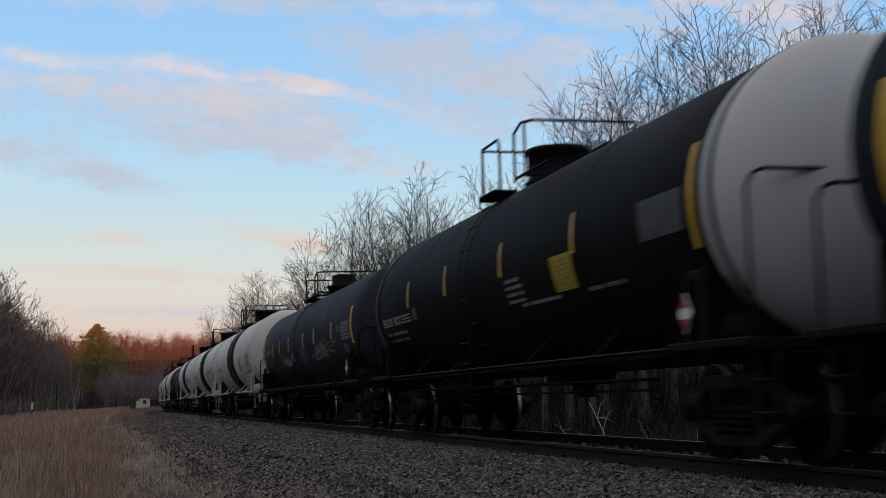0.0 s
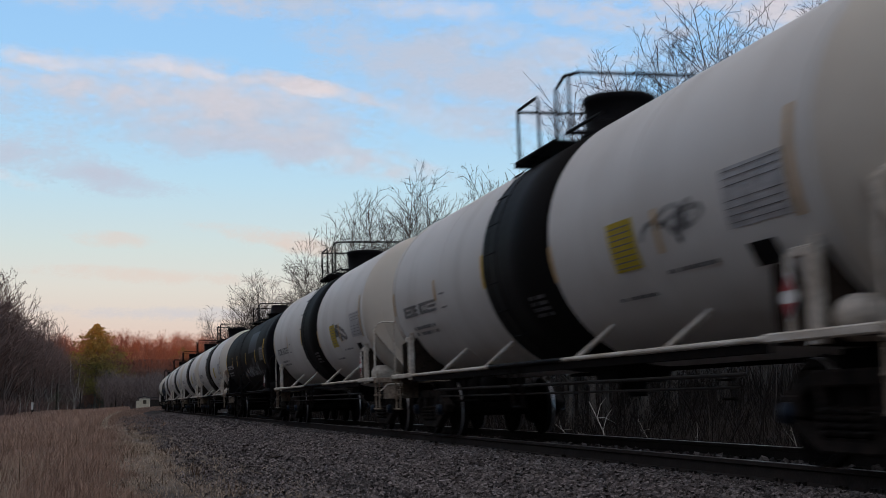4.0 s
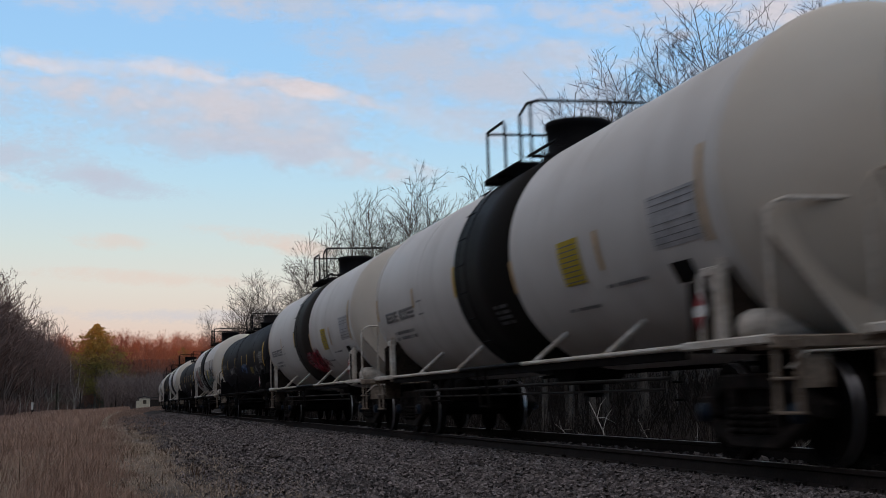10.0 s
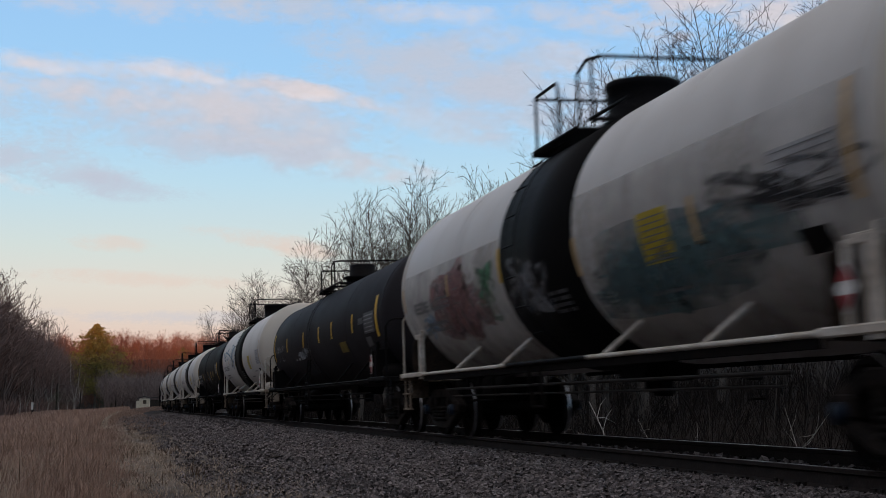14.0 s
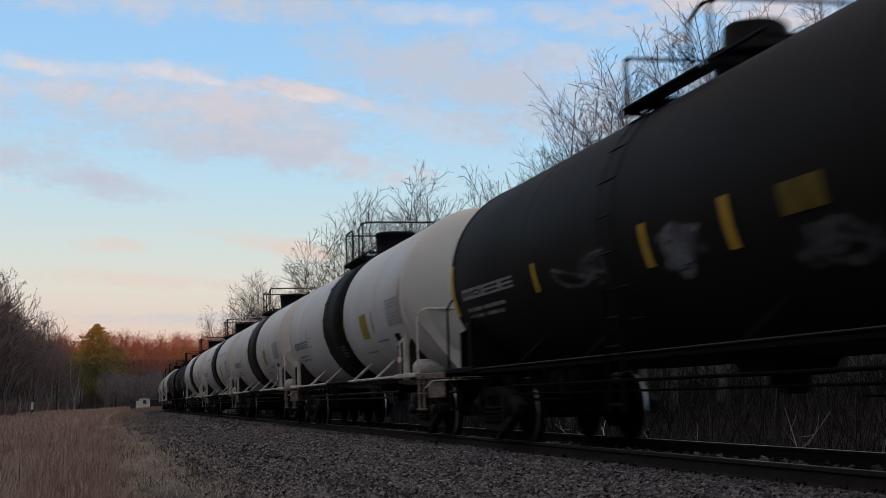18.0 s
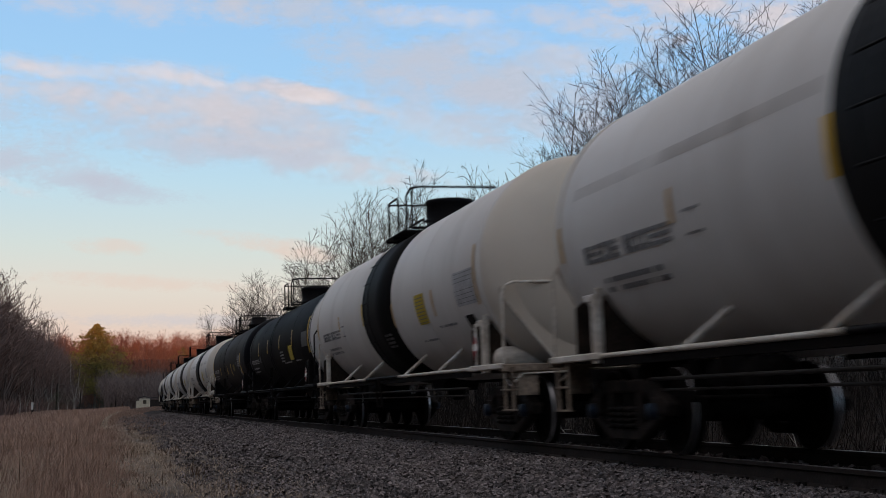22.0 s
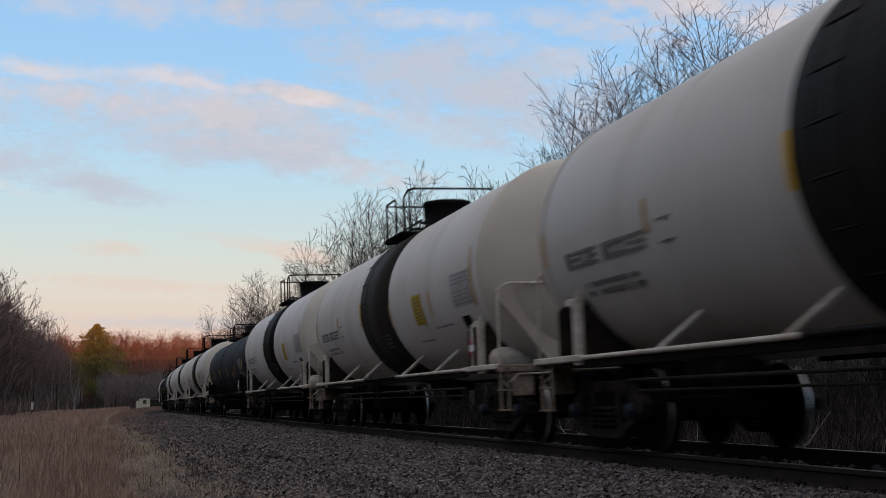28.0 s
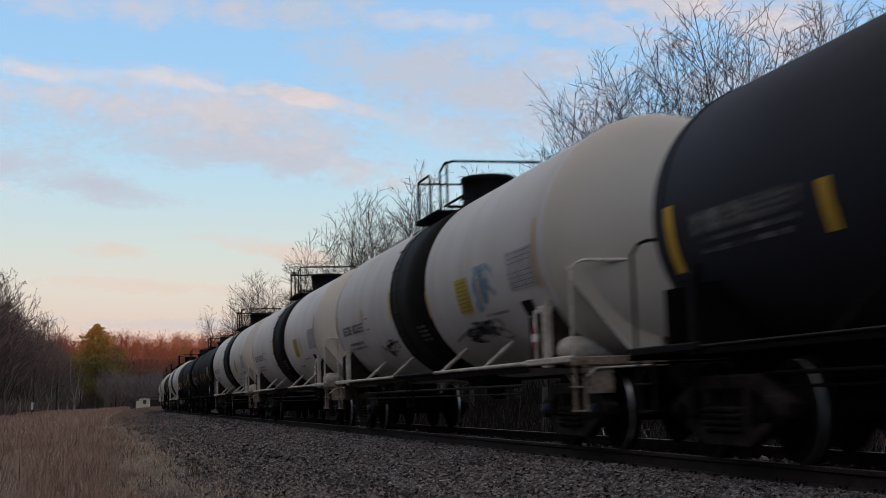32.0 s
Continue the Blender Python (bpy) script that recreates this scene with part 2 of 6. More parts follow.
def ground_material():
    """Earth, cinder gravel and litter: gravel beside the track, straw-coloured sod in the field, brown litter with
    shade in its colour under the woods.
    """
    m = bpy.data.materials.new("ground_cover")
    m.use_nodes = True
    n, l = m.node_tree.nodes, m.node_tree.links
    b = n["Principled BSDF"]
    b.inputs["Roughness"].default_value, b.inputs["Specular IOR Level"].default_value = 0.95, 0.1
    tc = n.new("ShaderNodeTexCoord")
    sep = n.new("ShaderNodeSeparateXYZ")
    l.new(tc.outputs["Object"], sep.inputs[0])

    def noise_at(scale, detail=5, along=1.0):
        q = n.new("ShaderNodeTexNoise")
        q.inputs["Scale"].default_value, q.inputs["Detail"].default_value = scale, detail
        mp = n.new("ShaderNodeMapping")
        mp.inputs["Scale"].default_value = (1, along, 1)
        l.new(tc.outputs["Object"], mp.inputs["Vector"])
        l.new(mp.outputs[0], q.inputs["Vector"])
        return q.outputs["Fac"]

    def ranged(v, a, c, lo=0.0, hi=1.0):
        r = n.new("ShaderNodeMapRange")
        r.inputs["From Min"].default_value, r.inputs["From Max"].default_value = a, c
        r.inputs["To Min"].default_value, r.inputs["To Max"].default_value = lo, hi
        l.new(v, r.inputs["Value"])
        return r.outputs[0]

    def math2(op, a, c):
        q = n.new("ShaderNodeMath")
        q.operation = op
        for k, v in enumerate((a, c)):
            if isinstance(v, (int, float)):
                q.inputs[k].default_value = v
            else:
                l.new(v, q.inputs[k])
        return q.outputs[0]

    def mixed(f, a, c):
        q = n.new("ShaderNodeMix")
        q.data_type = "RGBA"
        l.new(f, q.inputs["Factor"])
        for k, v in (("A", a), ("B", c)):
            if isinstance(v, tuple):
                q.inputs[k].default_value = (*v, 1)
            else:
                l.new(v, q.inputs[k])
        return q.outputs["Result"]

    big, mid, small, grit = noise_at(0.45), noise_at(1.7), noise_at(9.0), noise_at(46.0, 2)
    x = math2("ADD", sep.outputs["X"], ranged(big, 0.2, 0.8, -1.3, 1.3))
    x = math2("ADD", x, ranged(mid, 0.25, 0.75, -0.7, 0.7))
    gravel = mixed(ranged(grit, 0.35, 0.65), (0.018, 0.016, 0.0165), (0.062, 0.055, 0.056))
    gravel = mixed(ranged(mid, 0.5, 0.72, 0, 0.75), gravel, (0.045, 0.037, 0.033))
    gravel = mixed(ranged(small, 0.62, 0.75, 0, 0.5), gravel, (0.13, 0.088, 0.060))
    sod = mixed(ranged(small, 0.35, 0.65), (0.27, 0.205, 0.155), (0.14, 0.105, 0.08))
    sod = mixed(ranged(noise_at(2.2, 5, 0.3), 0.46, 0.56, 0, 0.9), sod, (0.040, 0.033, 0.028))
    # the lane: two pale worn strips of straw with dark mud between them
    wob = math2("ADD", sep.outputs["X"], ranged(noise_at(0.9, 4, 0.25), 0.25, 0.75, -0.35, 0.35))
    straw = mixed(ranged(noise_at(7.0, 5, 0.4), 0.35, 0.65), (0.235, 0.192, 0.155), (0.11, 0.088, 0.07))
    mud = mixed(ranged(grit, 0.35, 0.65), (0.028, 0.025, 0.026), (0.075, 0.068, 0.068))

    def strip(a, b):
        return math2("MULTIPLY", math2("MULTIPLY", ranged(wob, a - 0.15, a + 0.15), ranged(wob, b - 0.2, b + 0.2, 1.0, 0.0)), math2("MULTIPLY", ranged(noise_at(1.3, 5, 0.22), 0.36, 0.52), math2("MULTIPLY", ranged(sep.outputs["Y"], 16, 27, 0.5, 1.0), ranged(sep.outputs["Y"], 60, 90, 1.0, 0.0))))

    c = mixed(ranged(x, 0.0, 0.8), sod, mud)
    c = mixed(ranged(x, 1.5, 3.0), c, gravel)
    c = mixed(strip(0.0, 1.2), c, straw)
    c = mixed(strip(1.55, 2.35), c, straw)
    # near-black brown: the shade behind the train is put into the floor's colour
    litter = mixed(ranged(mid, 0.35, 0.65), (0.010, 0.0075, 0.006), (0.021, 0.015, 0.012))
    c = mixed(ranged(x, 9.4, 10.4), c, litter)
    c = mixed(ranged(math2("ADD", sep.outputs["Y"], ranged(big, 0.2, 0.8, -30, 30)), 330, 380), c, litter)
    l.new(c, b.inputs["Base Color"])
    bp = n.new("ShaderNodeBump")
    bp.inputs["Strength"].default_value, bp.inputs["Distance"].default_value = 0.8, 0.04
    l.new(math2("ADD", small, math2("MULTIPLY", grit, 0.7)), bp.inputs["Height"])
    l.new(bp.outputs[0], b.inputs["Normal"])
    return m


M_GROUND = ground_material()


# ---- mesh helpers ----
class Shape:
    """Collects vertices and faces of one part."""

    def __init__(self):
        self.v, self.f, self.s = [], [], []

    def add(self, verts, faces, smooth=False):
        k = len(self.v)
        self.v += [tuple(p) for p in verts]
        self.f += [tuple(i + k for i in q) for q in faces]
        self.s += [smooth] * len(faces)
        return self

    def box(self, x0, x1, y0, y1, z0, z1, b=0.012, m=None):
        """A box with chamfered edges."""
        c, h = ((x0 + x1) / 2, (y0 + y1) / 2, (z0 + z1) / 2), (abs(x1 - x0) / 2, abs(y1 - y0) / 2, abs(z1 - z0) / 2)
        b = min(b, min(h) * 0.45)
        if b == 0:
            vs = [(c[0] + i * h[0], c[1] + j * h[1], c[2] + k * h[2]) for k in (-1, 1) for j in (-1, 1) for i in (-1, 1)]
            return self.add(vs, [(0, 2, 3, 1), (4, 5, 7, 6), (0, 1, 5, 4), (2, 6, 7, 3), (0, 4, 6, 2), (1, 3, 7, 5)])
        vs, idx = [], {}
        for ax in range(3):
            for sx in (-1, 1):
                for sy in (-1, 1):
                    for sz in (-1, 1):
                        s = (sx, sy, sz)
                        idx[(ax, s)] = len(vs)
                        vs.append([c[i] + s[i] * (h[i] if i == ax else h[i] - b) for i in range(3)])
        fs = []
        signs = [(a, e, g) for a in (-1, 1) for e in (-1, 1) for g in (-1, 1)]

        def face(pts):
            o = [sum(vs[i][k] for i in pts) / len(pts) - c[k] for k in range(3)]
            a = Vector(vs[pts[1]]) - Vector(vs[pts[0]])
            e = Vector(vs[pts[2]]) - Vector(vs[pts[0]])
            fs.append(tuple(pts) if a.cross(e).dot(Vector(o)) > 0 else tuple(reversed(pts)))

        for ax in range(3):
            p, q = [i for i in range(3) if i != ax]
            for sg in (-1, 1):
                ring = []
                for sp, sq in ((-1, -1), (1, -1), (1, 1), (-1, 1)):
                    s = [0, 0, 0]
                    s[ax], s[p], s[q] = sg, sp, sq
                    ring.append(idx[(ax, tuple(s))])
                face(ring)
            for sp in (-1, 1):
                for sq in (-1, 1):
                    s1, s2 = [0, 0, 0], [0, 0, 0]
                    s1[p] = s2[p] = sp
                    s1[q] = s2[q] = sq
                    s1[ax], s2[ax] = -1, 1
                    face([idx[(p, tuple(s1))], idx[(p, tuple(s2))], idx[(q, tuple(s2))], idx[(q, tuple(s1))]])
        for s in signs:
            face([idx[(0, s)], idx[(1, s)], idx[(2, s)]])
        if m is not None:
            vs = [tuple(m @ Vector(p)) for p in vs]
        return self.add(vs, fs)

    def tube(self, pts, r, n=8, cap=True):
        """A round bar along a line of points; r is one radius or one for each point."""
        pts = [Vector(p) for p in pts]
        rs = [r] * len(pts) if isinstance(r, (int, float)) else list(r)
        vs, fs = [], []
        side = None
        for i, p in enumerate(pts):
            d = (pts[min(i + 1, len(pts) - 1)] - pts[max(i - 1, 0)]).normalized()
            if side is None:
                side = d.orthogonal().normalized()
            side = (side - d * side.dot(d)).normalized()
            up = d.cross(side)
            for k in range(n):
                a = 2 * math.pi * k / n
                vs.append(p + (side * math.cos(a) + up * math.sin(a)) * rs[i])
        for i in range(len(pts) - 1):
            for k in range(n):
                a, e = i * n + k, i * n + (k + 1) % n
                fs.append((a, e, e + n, a + n))
        self.add(vs, fs, True)
        if cap:
            self.add(vs[:n], [tuple(reversed(range(n)))])
            self.add(vs[-n:], [tuple(range(n))])
        return self

    def lathe(self, prof, axis="y", centre=(0, 0, 0), n=32, smooth=True, hard=False):
        """A turned form: prof holds (along the axis, radius); hard: crisp edges between its rings."""
        if hard:
            for i in range(len(prof) - 1):
                self.lathe(prof[i:i + 2], axis, centre, n, smooth)
            return self
        vs, fs = [], []
        for t, r in prof:
            for k in range(n):
                a = 2 * math.pi * k / n
                c, s = r * math.cos(a), r * math.sin(a)
                p = {"y": (c, t, s), "x": (t, c, s), "z": (c, s, t)}[axis]
                vs.append([p[i] + centre[i] for i in range(3)])
        for i in range(len(prof) - 1):
            for k in range(n):
                a, e = i * n + k, i * n + (k + 1) % n
                q = (a, e, e + n, a + n)
                fs.append(q if axis != "y" else tuple(reversed(q)))
        return self.add(vs, fs, smooth)

    def plate(self, poly, d, m):
        """A flat polygon (2D) given thickness d, put in place by m (x, y of the polygon, z the thickness)."""
        n = len(poly)
        vs = [m @ Vector((x, y, z)) for z in (-d / 2, d / 2) for x, y in poly]
        fs = [tuple(reversed(range(n))), tuple(range(n, 2 * n))] + [(i, (i + 1) % n, n + (i + 1) % n, n + i) for i in range(n)]
        return self.add(vs, fs)

    def on_tank(self, y0, y1, a0, a1, r, z, n=6):
        """A patch on the tank's side: along it from y0 to y1, from a0 to a1 degrees above its middle line."""
        vs, fs = [], []
        for i in range(n + 1):
            a = radians(a0 + (a1 - a0) * i / n)
            for y in (y0, y1):
                vs.append((-r * math.cos(a), y, z + r * math.sin(a)))
        for i in range(n):
            fs.append((2 * i, 2 * i + 2, 2 * i + 3, 2 * i + 1) if y1 > y0 else (2 * i, 2 * i + 1, 2 * i + 3, 2 * i + 2))
        return self.add(vs, fs, True)

    def data(self, name, material):
        me = bpy.data.meshes.new(name)
        me.from_pydata(self.v, [], self.f)
        me.polygons.foreach_set("use_smooth", self.s)
        me.materials.append(material)
        me.update()
        return me


def part(name, shape, material, parent, label="", m=None):
    """Links a shape as one mesh object under a thing or part."""
    ob = new(name, shape.data(name, material) if isinstance(shape, Shape) else shape)
    ob.parent = parent
    if m is not None:
        ob.matrix_basis = m
    return tagged(ob, label)


def thing(name, label, category, group="", kind="", m=None):
    ob = new(name)
    ob.empty_display_size = 0.2
    if m is not None:
        ob.matrix_basis = m
    return tagged(ob, label, category, group, kind)


def bulk(name, verts, faces, material, smooth=False):
    me = bpy.data.meshes.new(name)
    me.from_pydata(np.asarray(verts).tolist() if not isinstance(verts, list) else verts, [], faces if isinstance(faces, list) else np.asarray(faces).tolist())
    if smooth:
        me.polygons.foreach_set("use_smooth", [True] * len(me.polygons))
    me.materials.append(material)
    me.update()
    return me


# ---- the track's line ----
TRACK_X, K2, K3, CANT = 6.5343, -1.40962e-4, 8.19639e-7, 0.035864
STEP = 2.0


def bend(s):
    """Heading to the right, in radians, at s metres along the track."""
    if s < -40:
        return 2 * K2 * -40 + 3 * K3 * 1600
    if s <= 260:
        return 2 * K2 * s + 3 * K3 * s * s
    return min(0.62, 2 * K2 * 260 + 3 * K3 * 260 * 260 + (2 * K2 + 6 * K3 * 260) * (s - 260))


LINE = {0: (TRACK_X, 0.0)}
for sign in (1, -1):
    lx, ly = TRACK_X, 0.0
    for i in range(1, 460):
        h = bend(sign * STEP * (i - 0.5))
        lx, ly = lx + sign * STEP * math.sin(h), ly + sign * STEP * math.cos(h)
        LINE[sign * i] = (lx, ly)


def on_line(s):
    i = math.floor(s / STEP)
    k = s / STEP - i
    a, b = LINE[i], LINE[i + 1]
    return a[0] + (b[0] - a[0]) * k, a[1] + (b[1] - a[1]) * k, bend(s)


LINE_Y = np.array([LINE[i][1] for i in range(-459, 460)])
LINE_X = np.array([LINE[i][0] for i in range(-459, 460)])


def track_x(y):
    return np.interp(y, LINE_Y, LINE_X)


def track_pose(s):
    """The canted rail frame at s: x across, y along, z up, z = 0 on the railheads."""
    x, y, h = on_line(s)
    return pose(x, y, 0, 0, 0, -math.degrees(h)) @ pose(-0.755, 0, 0, 0, -math.degrees(CANT), 0) @ pose(0.755, 0, 0)


def smooth_step(a, b, v):
    t = np.clip((v - a) / (b - a), 0, 1)
    return t * t * (3 - 2 * t)


PROFILE_U = [-3000, -60, -12, -8, -6, -4.2, -3.2, -1.8, -0.755, 1.8, 3.2, 6, 9, 13, 20, 40, 3000]
PROFILE_Z = [-3.2, -2.9, -1.02, -0.70, -0.60, -0.52, -0.44, -0.20, -0.20, -0.11, -0.55, -0.75, -0.65, 0.1, 1.6, 4.5, 8.0]


def ground_z(x, y):
    x, y = np.asarray(x, float), np.asarray(y, float)
    u = x - track_x(y)
    z = np.interp(u, PROFILE_U, PROFILE_Z)
    z = z + 0.05 * np.sin(x * 1.3 + 0.7 * np.sin(y * 0.31)) * np.sin(y * 0.45 + x) * smooth_step(1.9, 4.0, np.abs(u))
    hill = 21 * smooth_step(430, 540, y) * (0.92 + 0.08 * np.sin(x / 47.0 + 0.8)) + 8 * smooth_step(560, 1100, y)
    hill = hill * smooth_step(9, 34, np.abs(u))
    # unseen rise behind the camera, added to keep the sun off the foreground
    shade_ridge = 68 * smooth_step(-430, -610, y) + 40 * smooth_step(-620, -1500, y)
    rise = 0.95 * smooth_step(130, 310, y) * smooth_step(-2.5, -6.0, u)
    return z + hill + shade_ridge + rise


def spread_grid(a, far):
    """Steps that widen away from the middle stretch."""
    out = list(a)
    step = abs(a[-1] - a[-2])
    while out[-1] < far:
        step *= 1.22
        out.append(out[-1] + step)
    step = abs(a[1] - a[0])
    lo = [a[0]]
    while lo[-1] > -far:
        step *= 1.22
        lo.append(lo[-1] - step)
    return sorted(set(lo + out))


def build_ground():
    us = spread_grid(list(np.arange(-16, 24.01, 0.4)), 2600)
    ys = sorted(set(list(np.arange(5, 60, 0.5)) + list(np.arange(60, 160, 2.0)) + list(np.arange(160, 700, 8.0)) + list(np.arange(-700, 5, 12.0))
                    + [-3000, -2000, -1400, -1100, -850, 800, 950, 1200, 1600, 2200, 3200]))
    U, Y = np.meshgrid(us, ys)
    blend = smooth_step(40, 400, np.abs(U))
    X = U + track_x(Y) * (1 - blend)
    Z = ground_z(X, Y)
    nx = len(us)
    verts = np.stack([X, Y, Z], -1).reshape(-1, 3)
    i = np.arange((len(ys) - 1) * (nx - 1))
    r, c = i // (nx - 1), i % (nx - 1)
    k = r * nx + c
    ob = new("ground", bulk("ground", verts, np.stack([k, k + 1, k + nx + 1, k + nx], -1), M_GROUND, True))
    tagged(ob, "gravel verge, straw-coloured field and woodland floor darkened for its shade", "ground", kind="structure")
    return ob


build_ground()


# ---- the railway track ----
def rail_shape(lat, s0, s1, head):
    """A flat-bottomed rail swept along the line; head: only its polished running surface."""
    foot = [(-0.07, -0.172), (-0.07, -0.160), (-0.012, -0.142), (-0.010, -0.048), (-0.036, -0.036), (-0.036, -0.006), (-0.030, 0.0),
            (0.030, 0.0), (0.036, -0.006), (0.036, -0.036), (0.010, -0.048), (0.012, -0.142), (0.07, -0.160), (0.07, -0.172)]
    prof = [(-0.026, 0.0), (-0.026, 0.0025), (0.026, 0.0025), (0.026, 0.0)] if head else foot
    sh = Shape()
    s, n, vs, fs = s0, len(prof), [], []
    rings = 0
    while s <= s1:
        m = track_pose(s)
        vs += [m @ Vector((lat + a, 0, b - 0.0025)) for a, b in prof]
        rings += 1
        s += 1.0 if -10 < s < 120 else 4.0
    for i in range(rings - 1):
        for k in range(n if not head else n - 1):
            a, e = i * n + k, i * n + (k + 1) % n
            fs.append((a, a + n, e + n, e))
    return sh.add(vs, fs, False)


def build_track():
    tr = thing("railway_track", "single railway track with rusty rails on grey ballast", "railway track", kind="structure")
    for lat in (-0.755, 0.755):
        r = part("rail", rail_shape(lat, -520, 420, False), M_RAIL, tr, "rust-brown steel rail")
        part("running_surface", rail_shape(lat, -520, 420, True), M_RAILTOP, r, "polished railhead")
    tie = Shape().box(-1.30, 1.30, -0.115, 0.115, -0.36, -0.178, 0.015).data("tie", M_TIE)
    plate = Shape()
    for lat in (0.0,):
        plate.box(lat - 0.18, lat + 0.18, -0.095, 0.095, -0.186, -0.170, 0.004)
        for a in (-0.10, 0.10):
            for e in (-0.05, 0.05):
                plate.box(lat + a - 0.012, lat + a + 0.012, e - 0.012, e + 0.012, -0.18, -0.135, 0)
        plate.box(lat - 0.085, lat - 0.06, 0.12, 0.15, -0.20, -0.140, 0)
    plates = plate.data("tie_plate", M_RAIL)
    rng = random.Random(5)
    s, count = 4.0, 0
    while count < 230:
        m = track_pose(s) @ pose(rng.uniform(-0.05, 0.05), 0, rng.uniform(-0.012, 0.006), 0, 0, rng.uniform(-1, 1))
        t = part("tie", tie, M_TIE, tr, m=m)
        for lat in (-0.755, 0.755):
            part("tie_plate", plates, M_RAIL, t, m=pose(lat, 0, 0))
        s += 0.53
        count += 1
    far = Shape()
    while s < 300:
        far.box(-1.3, 1.3, -0.11, 0.11, -0.36, -0.18, 0.01, track_pose(s))
        s += 0.53
    s = 3.4
    while s > -60:
        far.box(-1.3, 1.3, -0.11, 0.11, -0.36, -0.18, 0.01, track_pose(s))
        s -= 0.53
    tagged(part("far_ties", far, M_TIE, tr), kind="stuff")


build_track()


def scatter_stones():
    """Crushed stone of the ballast shoulder and verge, as loose lumps."""
    rng = np.random.default_rng(3)
    base = np.array([(-1, -1, -1), (1, -1, -1), (1, 1, -1), (-1, 1, -1), (-1, -1, 1), (1, -1, 1), (1, 1, 1), (-1, 1, 1)], float) * 0.55
    cube = np.array([(4, 5, 6, 7), (0, 1, 5, 4), (1, 2, 6, 5), (2, 3, 7, 6), (3, 0, 4, 7)])
    V, F, k = [], [], 0
    for count, y0, y1, size, u0, u1 in ((33000, 8, 19, 0.025, -3.3, -0.85), (38000, 19, 45, 0.030, -3.3, -0.85), (9000, 45, 130, 0.055, -3.3, -0.85), (11000, 8, 24, 0.024, -5.6, -3.0),
                                        (13000, 24, 60, 0.03, -5.4, -3.0), (5000, 60, 140, 0.05, -5.8, -3.0), (3500, 8, 40, 0.05, -0.65, 1.9)):
        y = y0 + (y1 - y0) * rng.random(count) ** 1.15
        u = u0 + (u1 - u0) * rng.random(count)
        keep = rng.random(count) < 0.22 + 0.78 * smooth_step(-5.3, -3.6, u + 0.5 * np.sin(y * 0.4) * (u0 < -5))
        y, u = y[keep], u[keep]
        count = len(y)
        x = track_x(y) + u
        z = ground_z(x, y)
        sc = size * (0.45 + 0.9 * rng.random(count))
        pts = base[None] * (0.72 + 0.5 * rng.random((count, 8, 3))) * (sc[:, None, None] * (0.8 + 0.45 * rng.random((count, 1, 3))))
        a, b = rng.random(count) * 6.28, rng.random(count) * 6.28
        ca, sa_, cb, sb = np.cos(a), np.sin(a), np.cos(b), np.sin(b)
        X = pts[..., 0] * ca[:, None] - pts[..., 1] * sa_[:, None]
        Y = pts[..., 0] * sa_[:, None] + pts[..., 1] * ca[:, None]
        Z = pts[..., 2] * cb[:, None] - Y * sb[:, None]
        Y = Y * cb[:, None] + pts[..., 2] * sb[:, None]
        P = np.stack([X + x[:, None], Y + y[:, None], Z + z[:, None] + sc[:, None] * 0.55], -1)
        V.append(P.reshape(-1, 3))
        F.append((cube[None] + (np.arange(count) * 8)[:, None, None] + k).reshape(-1, 4))
        k += count * 8
    ob = new("ballast", bulk("ballast", np.concatenate(V), np.concatenate(F), M_BALLAST))
    tagged(ob, "loose grey crushed stone along the track", "ballast", kind="stuff")


scatter_stones()


# ---- grass and weeds ----
def blades(name, label, x, y, h, w, material, seed, lean=0.35, base=None):
    rng = np.random.default_rng(seed)
    n = len(x)
    z = ground_z(x, y) - 0.03 if base is None else base
    a = rng.random(n) * 6.28
    dx, dy = np.cos(a), np.sin(a)
    b = rng.random(n) * 6.28
    lx, ly = np.cos(b) * lean * h * rng.random(n), np.sin(b) * lean * h * rng.random(n)
    P = np.zeros((n, 5, 3))
    P[:, 0] = np.stack([x - dx * w, y - dy * w, z], -1)
    P[:, 1] = np.stack([x + dx * w, y + dy * w, z], -1)
    P[:, 2] = np.stack([x + lx * 0.35 + dx * w * 0.7, y + ly * 0.35 + dy * w * 0.7, z + h * 0.6], -1)
    P[:, 3] = np.stack([x + lx * 0.35 - dx * w * 0.7, y + ly * 0.35 - dy * w * 0.7, z + h * 0.6], -1)
    P[:, 4] = np.stack([x + lx, y + ly, z + h], -1)
    k = (np.arange(n) * 5)[:, None]
    quads = (k + np.array([[0, 1, 2, 3]])).tolist()
    tris = (k + np.array([[3, 2, 4]])).tolist()
    ob = new(name, bulk(name, P.reshape(-1, 3), quads + tris, material))
    return tagged(ob, label, "grass", kind="stuff")


